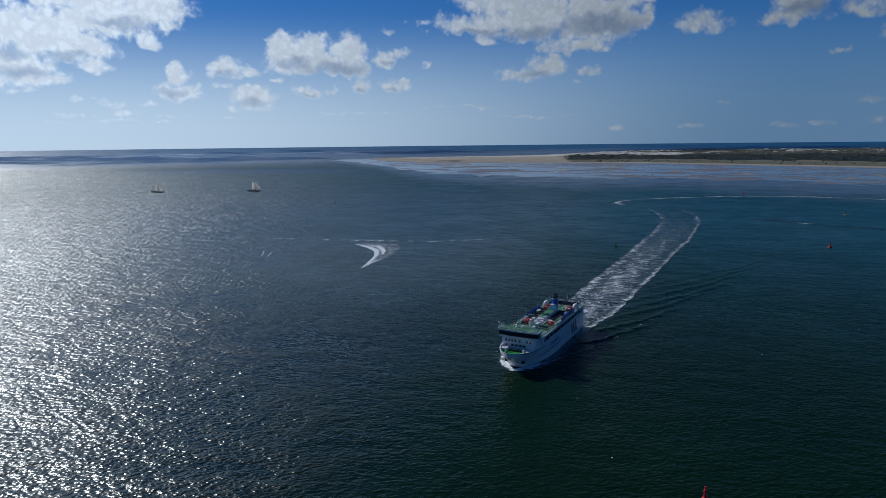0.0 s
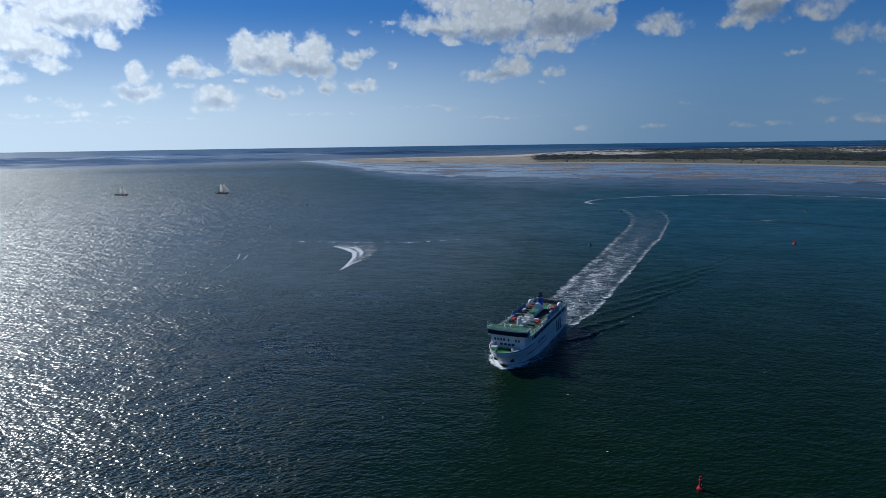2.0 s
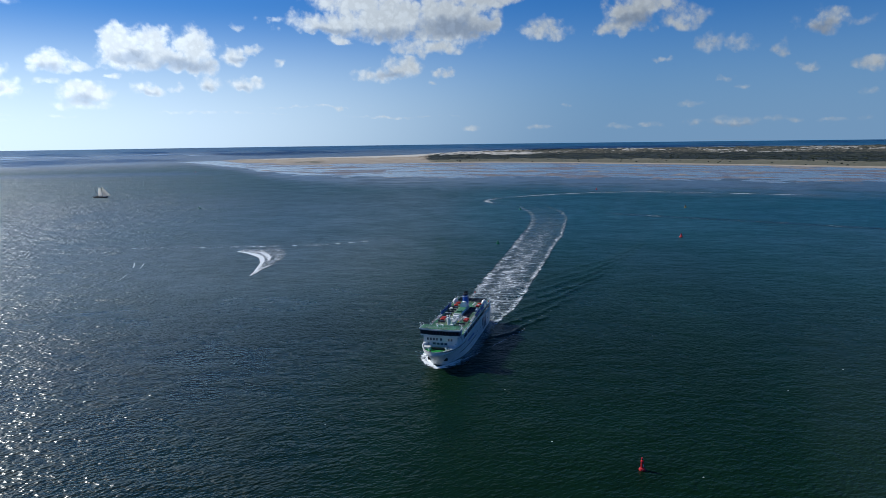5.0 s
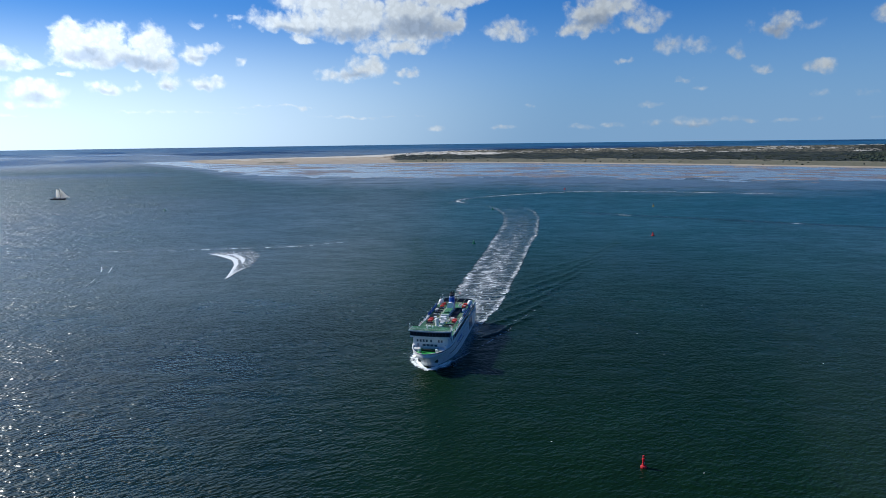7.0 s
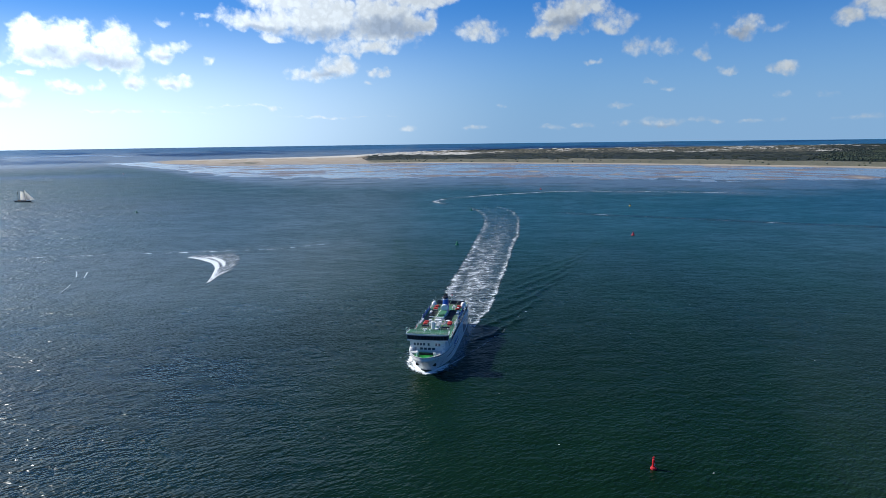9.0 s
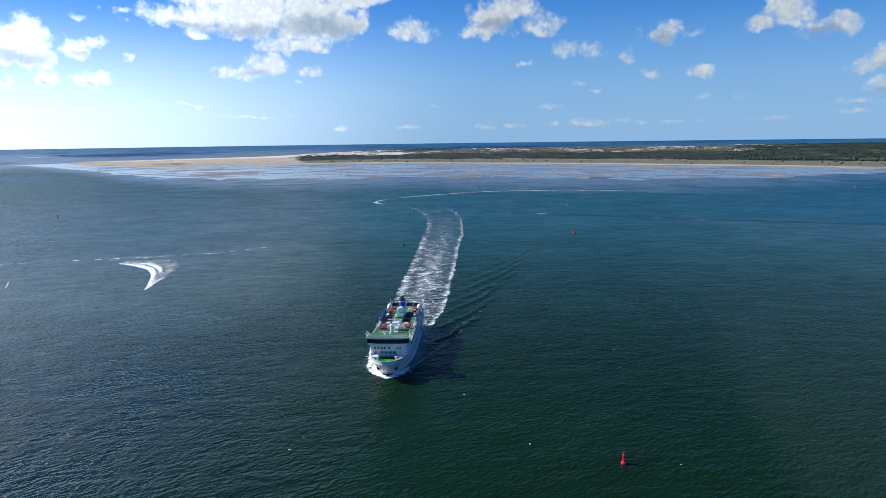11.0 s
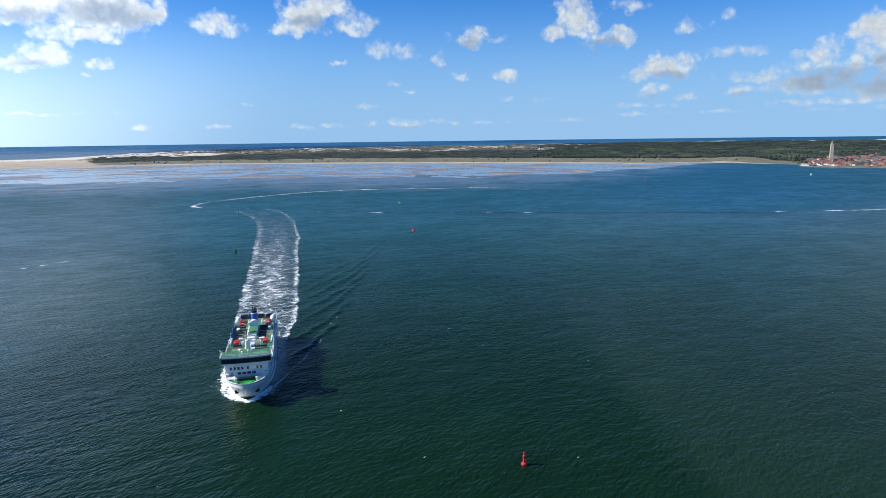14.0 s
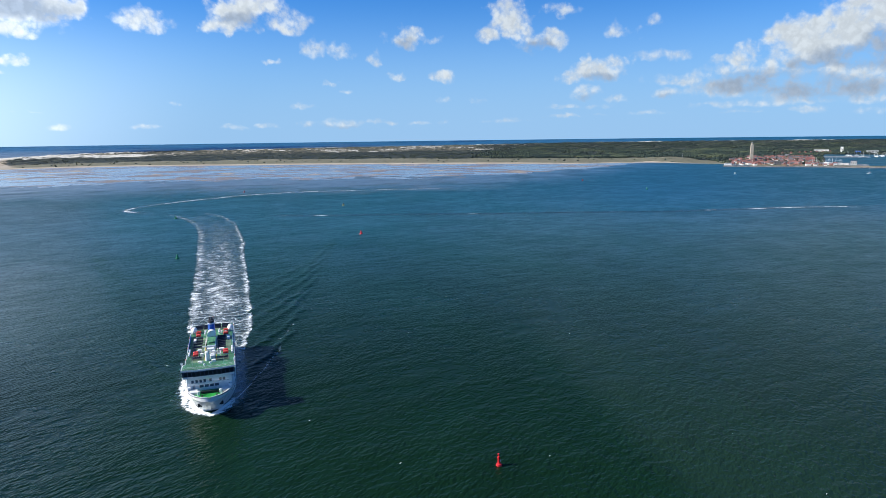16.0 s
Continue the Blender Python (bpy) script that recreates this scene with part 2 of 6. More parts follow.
def foam_material(name, water, strength=1.0, grain=1.0, ior=1.33):
    """White foam in torn streaks over aerated water; thins out to nothing where the attribute foam falls to 0."""
    m, nt, nd, ln, bsdf = nodes_of(name)
    p = place_of(nt)
    f = attribute(nt, "foam")
    aer = attribute(nt, "aerated")
    warp = nt.nodes.new("ShaderNodeTexNoise")
    warp.inputs["Scale"].default_value = 0.18
    ln.new(p, warp.inputs["Vector"])
    vm = nt.nodes.new("ShaderNodeVectorMath")
    vm.operation = "MULTIPLY_ADD"
    ln.new(warp.outputs["Color"], vm.inputs[0])
    vm.inputs[1].default_value = (5.0, 5.0, 0.0)
    ln.new(p, vm.inputs[2])
    q = vm.outputs[0]
    n1 = noise_node(nt, 0.5 * grain, 3, 0.6, q, (0.42, 1.0, 1))
    n3 = noise_node(nt, 1.5 * grain, 3, 0.6, q, (0.5, 1.0, 1))
    n2 = noise_node(nt, 0.3 * grain, 4, 0.62, q, (0.55, 1.0, 1))
    # ridged noise makes thin curved streaks, coarse and fine
    def ridged(n, k):
        return math_node(nt, "SUBTRACT", 1.0, math_node(nt, "MULTIPLY", math_node(nt, "ABSOLUTE", math_node(nt, "SUBTRACT", n, 0.5)), k), clamp=True)
    def net(scale, thin):
        vo = nt.nodes.new("ShaderNodeTexVoronoi")
        vo.feature = "DISTANCE_TO_EDGE"
        vo.inputs["Scale"].default_value = scale
        mp = nt.nodes.new("ShaderNodeMapping")
        mp.inputs["Scale"].default_value = (0.42, 1, 1)
        ln.new(q, mp.inputs["Vector"])
        ln.new(mp.outputs[0], vo.inputs["Vector"])
        return ramp(nt, vo.outputs["Distance"], 0.0, thin, 1.0, 0.0)
    lace = math_node(nt, "MAXIMUM", math_node(nt, "MULTIPLY", ridged(n1, 9.0), 0.8), math_node(nt, "MULTIPLY", ridged(n3, 7.0), 0.75))
    lace = math_node(nt, "MAXIMUM", lace, math_node(nt, "MAXIMUM", net(0.25 * grain, 0.13), math_node(nt, "MULTIPLY", net(0.7 * grain, 0.2), 0.85)))
    body = math_node(nt, "ADD", math_node(nt, "MULTIPLY", lace, 0.7), math_node(nt, "MULTIPLY", n2, 0.55))
    cover = math_node(nt, "ADD", body, math_node(nt, "SUBTRACT", math_node(nt, "MULTIPLY", f, 1.3), 1.47))
    white = ramp(nt, cover, 0.0, 0.5, 0, strength)
    veil = math_node(nt, "MULTIPLY", aer, ramp(nt, n2, 0.2, 0.8, 0.35, 1.0))
    alpha = math_node(nt, "MAXIMUM", white, veil)
    ln.new(mix_colour(nt, white, water, (0.80, 0.83, 0.84)), bsdf.inputs["Base Color"])
    ln.new(ramp(nt, white, 0, 1, 0.2, 0.8), bsdf.inputs["Roughness"])
    ln.new(alpha, bsdf.inputs["Alpha"])
    bsdf.inputs["IOR"].default_value = ior
    w2 = noise_node(nt, 0.55, 3, 0.6, p, (0.6, 1.0, 1), -8)
    ln.new(bump(nt, math_node(nt, "ADD", math_node(nt, "MULTIPLY", w2, 0.6), math_node(nt, "MULTIPLY", white, 0.25)), 1.0), bsdf.inputs["Normal"])
    return m


FOAM = foam_material("bow_foam", (0.150, 0.220, 0.270))
WAKE_FOAM = foam_material("wake_foam", (0.022, 0.070, 0.088), grain=1.0)
SURF = foam_material("surf_foam", (0.085, 0.130, 0.150), grain=1.6)
SLICK = foam_material("rip_water", (0.0008, 0.012, 0.020), grain=0.6, ior=1.12)


def terrain_material():
    m, nt, nd, ln, bsdf = nodes_of("island_ground")
    p = place_of(nt)
    grass, heath, white, wet = (attribute(nt, k) for k in ("grass", "heath", "white_sand", "wet"))
    n1 = noise_node(nt, 0.012, 5, 0.65, p)
    n2 = noise_node(nt, 0.06, 4, 0.65, p)
    sand = mix_colour(nt, ramp(nt, n1, 0.3, 0.7), (0.33, 0.27, 0.20), (0.43, 0.37, 0.29))
    wet_sand = mix_colour(nt, attribute(nt, "film"), (0.19, 0.168, 0.165), (0.12, 0.112, 0.118))
    green = mix_colour(nt, ramp(nt, n2, 0.3, 0.7), (0.100, 0.102, 0.070), (0.185, 0.175, 0.125))
    dark = mix_colour(nt, ramp(nt, n2, 0.3, 0.72), (0.010, 0.017, 0.020), (0.026, 0.034, 0.032))
    col = mix_colour(nt, wet, sand, wet_sand)
    torn = math_node(nt, "MULTIPLY", math_node(nt, "SUBTRACT", n2, 0.5), 0.9)
    def torn_mask(a):
        return ramp(nt, math_node(nt, "ADD", a, torn), 0.35, 0.65)
    col = mix_colour(nt, torn_mask(grass), col, green)
    col = mix_colour(nt, ramp(nt, math_node(nt, "ADD", heath, torn), 0.2, 0.5), col, dark)
    n3 = noise_node(nt, 0.035, 6, 0.75, p, (0.5, 1, 1), 10)
    col = mix_colour(nt, math_node(nt, "MULTIPLY", torn_mask(heath), ramp(nt, n3, 0.47, 0.63, 0, 0.85)), col, (0.095, 0.100, 0.075))
    col = mix_colour(nt, torn_mask(white), col, (0.56, 0.53, 0.47))
    ln.new(col, bsdf.inputs["Base Color"])
    film = math_node(nt, "MULTIPLY", wet, attribute(nt, "film"))
    ln.new(ramp(nt, film, 0, 1, 0.85, 0.15), bsdf.inputs["Roughness"])
    ln.new(ramp(nt, film, 0, 0.6, 0.06, 0.45), bsdf.inputs["Specular IOR Level"])
    ln.new(bump(nt, math_node(nt, "MULTIPLY", n2, ramp(nt, wet, 0, 0.6, 1, 0.01)), 1.2, 0.5), bsdf.inputs["Normal"])
    return m


GROUND = terrain_material()


def leaf_material(name, a, b):
    m, nt, nd, ln, bsdf = nodes_of(name)
    geo = nt.nodes.new("ShaderNodeNewGeometry")
    p = geo.outputs["Position"]
    col = mix_colour(nt, geo.outputs["Random Per Island"], a, b)
    col = mix_colour(nt, ramp(nt, noise_node(nt, 0.5, 3, 0.6, p), 0.35, 0.7, 0, 0.6), col, tuple(c * 0.5 for c in a))
    stand = noise_node(nt, 0.005, 5, 0.65, p, (1, 1.6, 1), 30)
    col = mix_colour(nt, ramp(nt, stand, 0.47, 0.66, 0, 0.75), col, tuple(c * k for c, k in zip(b, (2.5, 2.0, 1.4))))
    ln.new(col, bsdf.inputs["Base Color"])
    bsdf.inputs["Roughness"].default_value = 0.75
    bsdf.inputs["Specular IOR Level"].default_value = 0.12
    return m


# greens greyed towards blue: distant haze is put into the leaf colours
LEAVES = leaf_material("wood_foliage", (0.018, 0.032, 0.030), (0.038, 0.055, 0.044))
SCRUB = leaf_material("scrub_foliage", (0.020, 0.032, 0.028), (0.046, 0.060, 0.044))


def cloud_material():
    m, nt, nd, ln, bsdf = nodes_of("cloud_vapour")
    nd.remove(bsdf)
    p = place_of(nt)
    d, g = attribute(nt, "vapour"), attribute(nt, "gloom")
    n1 = noise_node(nt, 0.010, 7, 0.52, p)
    n2 = noise_node(nt, 0.006, 5, 0.55, p)
    # rounded billows: shade in the folds between them is painted grey
    n3 = noise_node(nt, 0.013, 4, 0.5, p)
    fold = math_node(nt, "ABSOLUTE", math_node(nt, "SUBTRACT", math_node(nt, "MULTIPLY", n3, 2.0), 1.0))
    dens = math_node(nt, "ADD", d, math_node(nt, "MULTIPLY", math_node(nt, "SUBTRACT", n1, 0.5), ramp(nt, d, 0.0, 0.5, 0.55, 1.25)))
    dens = math_node(nt, "ADD", dens, math_node(nt, "MULTIPLY", math_node(nt, "SUBTRACT", fold, 0.18), ramp(nt, d, 0.05, 0.5, 0.0, 0.5)))
    alpha = ramp(nt, dens, 0.10, 0.80)
    base_shade = ramp(nt, math_node(nt, "ADD", g, math_node(nt, "MULTIPLY", math_node(nt, "SUBTRACT", n2, 0.5), 0.45)), 0.0, 0.9)
    soft = math_node(nt, "ADD", ramp(nt, fold, 0.0, 0.35, 0.53, 0.62), ramp(nt, dens, 0.3, 1.0, 0.05, -0.02))
    # sun and grey undersides are put into the clouds' own glow
    col = mix_colour(nt, base_shade, (0.88, 0.94, 0.99), (0.45, 0.54, 0.68))
    em = nd.new("ShaderNodeEmission")
    ln.new(col, em.inputs["Color"])
    ln.new(math_node(nt, "MULTIPLY", soft, attribute(nt, "sunlit")), em.inputs["Strength"])
    tr = nd.new("ShaderNodeBsdfTransparent")
    mx = nd.new("ShaderNodeMixShader")
    ln.new(math_node(nt, "MULTIPLY", alpha, 0.96), mx.inputs[0])
    ln.new(tr.outputs[0], mx.inputs[1])
    ln.new(em.outputs[0], mx.inputs[2])
    ln.new(mx.outputs[0], nd["Material Output"].inputs["Surface"])
    m.cycles.emission_sampling = "NONE"
    return m


CLOUD = cloud_material()

# ---- shapes ----
class Shape:
    """Corners and faces of one mesh, gathered piece by piece."""

    def __init__(self):
        self.v, self.f = [], []

    def add(self, verts, faces):
        n = len(self.v)
        self.v += [tuple(p) for p in verts]
        self.f += [tuple(i + n for i in fc) for fc in faces]
        return self

    def box(self, x0, x1, y0, y1, z0, z1, c=0.0):
        """A box; c cuts its upright edges and its top edge off at 45 degrees."""
        if c <= 0:
            return self.add([(x, y, z) for z in (z0, z1) for y in (y0, y1) for x in (x0, x1)],
                            [(0, 2, 3, 1), (4, 5, 7, 6), (0, 1, 5, 4), (2, 6, 7, 3), (0, 4, 6, 2), (1, 3, 7, 5)])
        def ring(k, z):
            return [(x0 + k, y0, z), (x1 - k, y0, z), (x1, y0 + k, z), (x1, y1 - k, z), (x1 - k, y1, z), (x0 + k, y1, z), (x0, y1 - k, z), (x0, y0 + k, z)]
        top = [(x0 + (x - x0) * (1 - 2 * c / (x1 - x0)) + c, y0 + (y - y0) * (1 - 2 * c / (y1 - y0)) + c, z1) for x, y, _ in ring(c * 0.6, z1)]
        return self.loft([ring(c, z0), ring(c, z1 - c), top])

    def loft(self, rings, caps=True, closed=True):
        n, k = len(rings[0]), len(self.v)
        self.v += [tuple(p) for r in rings for p in r]
        for i in range(len(rings) - 1):
            for j in range(n if closed else n - 1):
                a, b = k + i * n + j, k + i * n + (j + 1) % n
                self.f.append((a, b, b + n, a + n))
        if caps:
            self.f.append(tuple(k + j for j in reversed(range(n))))
            self.f.append(tuple(k + (len(rings) - 1) * n + j for j in range(n)))
        return self

    def turned(self, x, y, profile, n=16, sx=1.0, sy=1.0):
        """A turned body round an upright axis: pairs of height and radius."""
        return self.loft([[(x + r * sx * math.cos(2 * math.pi * j / n), y + r * sy * math.sin(2 * math.pi * j / n), z) for j in range(n)] for z, r in profile])

    def tube(self, p, q, r, n=5, r2=None):
        p, q = Vector(p), Vector(q)
        d = (q - p).normalized()
        a = d.orthogonal().normalized()
        b = d.cross(a)
        ring = lambda c, s: [c + (a * math.cos(2 * math.pi * j / n) + b * math.sin(2 * math.pi * j / n)) * s for j in range(n)]
        return self.loft([ring(p, r), ring(q, r if r2 is None else r2)])

    def prism(self, outline, z0, z1):
        return self.loft([[(x, y, z0) for x, y in outline], [(x, y, z1) for x, y in outline]])

    def mesh(self, name, material, smooth=False):
        me = bpy.data.meshes.new(name)
        me.from_pydata(self.v, [], self.f)
        me.materials.append(material)
        if smooth:
            me.polygons.foreach_set("use_smooth", [True] * len(me.polygons))
        me.update()
        return me


def part(name, shape, material, parent, label="", smooth=False):
    ob = new(name, shape.mesh(name, material, smooth))
    ob.parent = parent
    return tagged(ob, label)


def thing(name, m, label, category, group="", kind=""):
    ob = new(name)
    ob.matrix_world = m
    return tagged(ob, label, category, group, kind)


def whole(name, shape, material, label, category, group="", kind="", smooth=False):
    return tagged(new(name, shape.mesh(name, material, smooth)), label, category, group, kind)


def point_values(ob, **values):
    for key, v in values.items():
        a = ob.data.attributes.new(key, "FLOAT", "POINT")
        a.data.foreach_set("value", np.asarray(v, dtype=np.float32).ravel())


def grid_object(name, X, Y, Z, material, wrap=False, smooth=True):
    n, k = X.shape
    idx = np.arange(n * k).reshape(n, k)
    a, b, c, d = idx[:-1, :-1], idx[:-1, 1:], idx[1:, 1:], idx[1:, :-1]
    quads = np.stack([a, b, c, d], -1).reshape(-1, 4)
    if wrap:
        a, b, c, d = idx[:-1, -1], idx[:-1, 0], idx[1:, 0], idx[1:, -1]
        quads = np.concatenate([quads, np.stack([a, b, c, d], -1)])
    me = bpy.data.meshes.new(name)
    me.vertices.add(n * k)
    me.vertices.foreach_set("co", np.stack([X, Y, Z], -1).astype(np.float32).ravel())
    me.loops.add(len(quads) * 4)
    me.loops.foreach_set("vertex_index", quads.astype(np.int32).ravel())
    me.polygons.add(len(quads))
    me.polygons.foreach_set("loop_start", np.arange(0, len(quads) * 4, 4, dtype=np.int32))
    me.materials.append(material)
    me.update(calc_edges=True)
    me.polygons.foreach_set("use_smooth", [smooth] * len(quads))
    return new(name, me)


# ---- soft noise for landforms ----
LATTICE = np.random.RandomState(7).rand(256, 256)


def soft_noise(x, y):
    xi, yi = np.floor(x).astype(int), np.floor(y).astype(int)
    u, v = x - xi, y - yi
    u, v = u * u * (3 - 2 * u), v * v * (3 - 2 * v)
    g = lambda i, j: LATTICE[(xi + i) % 256, (yi + j) % 256]
    return (g(0, 0) * (1 - u) + g(1, 0) * u) * (1 - v) + (g(0, 1) * (1 - u) + g(1, 1) * u) * v


def layered(x, y, octaves=4, rough=0.5):
    total, amp, norm = 0.0, 1.0, 0.0
    for k in range(octaves):
        total = total + amp * soft_noise(x * 2 ** k + 17.3 * k, y * 2 ** k + 5.9 * k)
        norm += amp
        amp *= rough
    return total / norm


def step(x, lo, hi):
    t = np.clip((np.asarray(x, float) - lo) / (hi - lo), 0, 1)
    return t * t * (3 - 2 * t)


# ---- the sheet of the sea: level near by, and lifted towards the horizon beyond BEND, so that 5 km stand for the whole view ----
CX, CY, EYE_Z = 15.0, -255.0, 84.5
BEND, RIM = 2650.0, 4891.0


def true_distance(r):
    r = np.asarray(r, float)
    return np.where(r < BEND, r, BEND * BEND / np.maximum(2 * BEND - r, 1.0))


def scene_distance(d):
    d = np.asarray(d, float)
    return np.where(d < BEND, d, 2 * BEND - BEND * BEND / np.maximum(d, BEND))


def lift(r):
    return EYE_Z * (1 - r / true_distance(r))


def polar(bearing, d):
    """x, y and the sea's height at a bearing (degrees left of +y) and a true distance."""
    r = scene_distance(d)
    a = np.radians(bearing)
    return CX - r * np.sin(a), CY + r * np.cos(a), lift(r)


def side_of(x, y, line):
    """Signed distance to a line of points that runs on in x: positive towards +y."""
    xs, ys = np.array(line, float).T
    return y - np.interp(x, xs, ys)


LINE_LEFT = [(-900, 190), (-345, 203), (-275, 218), (-210, 227), (-143, 242), (-97, 275), (-40, 330), (10, 420)]
LINE_RIGHT = [(92, 500), (156, 462), (214, 436), (275, 405), (341, 370), (396, 347), (520, 285), (661, 243), (765, 198), (1400, -40)]


def make_sea():
    rr = np.concatenate([[0.01], np.geomspace(12, 900, 150), np.linspace(906, RIM, 330)])
    aa = np.linspace(0, 2 * np.pi, 1080, endpoint=False)
    R, A = np.meshgrid(rr, aa, indexing="ij")
    X, Y = CX - R * np.sin(A), CY + R * np.cos(A)
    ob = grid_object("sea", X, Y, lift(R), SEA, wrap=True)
    B = (np.degrees(A) + 180) % 360 - 180
    D = true_distance(R)
    wob = (layered(X / 40, Y / 40) - 0.5) * 60
    big = layered(X / 160, Y / 160)
    left = (1 - step(side_of(X, Y, LINE_LEFT) + wob * 0.5, -6, 14)) * step(-X, 30, 190) * step(Y, -60, 120)
    right = (1 - step(side_of(X, Y, LINE_RIGHT) + wob * 0.3, -5, 8)) * step(X, 90, 620)
    # band: slightly paler to the right of a slanting line
    band = step(X - np.interp(Y, [-200, -134, -95, -20, 60], [88, 93, 105, 127, 160]) + wob * 0.12, -4, 12) * (1 - step(Y, -60, 120))
    veil = step(-X, -5, 120) * step(Y, -20, 160) * (1 - step(D, 900, 1300)) * step(B, 2, 9)
    turbid = np.clip(left * (0.45 + 0.6 * big) + 0.65 * veil * (0.5 + big) + right * (0.30 + 0.4 * big) + 0.12 * band, 0, 1)
    outer = np.interp(B, *FLAT_EDGE)
    shallow = step(D + (layered(B / 2.0, D / 40, 4) - 0.5) * 260, outer - 230, outer + 140) * (1 - step(np.abs(B + 5), 33, 42))
    far_left = step(B, 24, 34) * step(D, 2300, 3000) * (1 - step(D, 5200, 9000))
    shallow = np.clip(shallow * 0.95 + far_left * (0.6 + 0.5 * layered(B / 3, D / 700)), 0, 1)
    # dark blue patch in the colour for a cloud's shadow
    blue_and_shade = step(B, 26, 32) * (1 - step(B, 43, 49)) * np.exp(-((D - 2090 - 12 * (B - 37) + wob * 1.5) / 140) ** 2) * 0.75
    # bluer to the right, in the middle distance and far out
    blue_and_shade = blue_and_shade + 0.6 * step(-B, 16, 46) * step(D, 500, 1000) + 0.3 * step(D, 300, 800) * (1 - step(np.abs(B), 40, 60))
    blue_and_shade = np.clip(blue_and_shade + 0.8 * step(D, 5200, 9000) * (1 - 0.7 * step(B, 15, 40)), 0, 1)
    # a cloud's shadow put in as a patch with less glint
    shade = step(B, 24, 31) * (1 - step(B, 44, 50)) * np.exp(-((D - 2330 - 14 * (B - 37) + wob * 1.5) / 190) ** 2)
    wind = step(B, -4, 46) * (1 - step(B, 100, 150)) * (1 - shade)
    near_flat = step(D, outer - 260, outer + 90) * (1 - step(np.abs(B + 5), 33, 42))
    calm = np.maximum(step(B, 16, 40) * step(D, 2700, 3300), 0.75 * near_flat * step(layered(B / 2.4 + 9, D / 45, 4), 0.25, 0.6))
    point_values(ob, turbid=turbid, shallow=shallow, blue_and_shade=blue_and_shade, wind=wind, calm=calm)
    tagged(ob, "dark green choppy sea with turbid and shallow stretches", "sea", kind="structure")


# bearings, left to right, with the true distance of the tidal flat's edge, the shore and the far coast
FLAT_EDGE = [-90, -52, -47, -43, -40, -35, -30, -25, -15, -5, 3, 13, 20.6, 24, 28, 32, 60], \
            [1790, 1790, 1930, 1800, 1620, 1370, 1235, 1170, 1150, 1215, 1270, 1290, 1500, 1800, 2500, 3400, 9000]
SHORE = [-90, -60, -52, -47, -43, -35, -25, -15, -6, 3, 13, 22, 26, 28, 60], \
        [1850, 1840, 1835, 1990, 2090, 2000, 2075, 2190, 2310, 2500, 2560, 2790, 3050, 3600, 9000]
COAST = [-90, -45, -22, 0, 4, 8, 13, 20, 26, 28, 60], [9000, 8200, 6200, 5600, 5100, 4500, 3900, 3750, 3640, 3400, 3000]


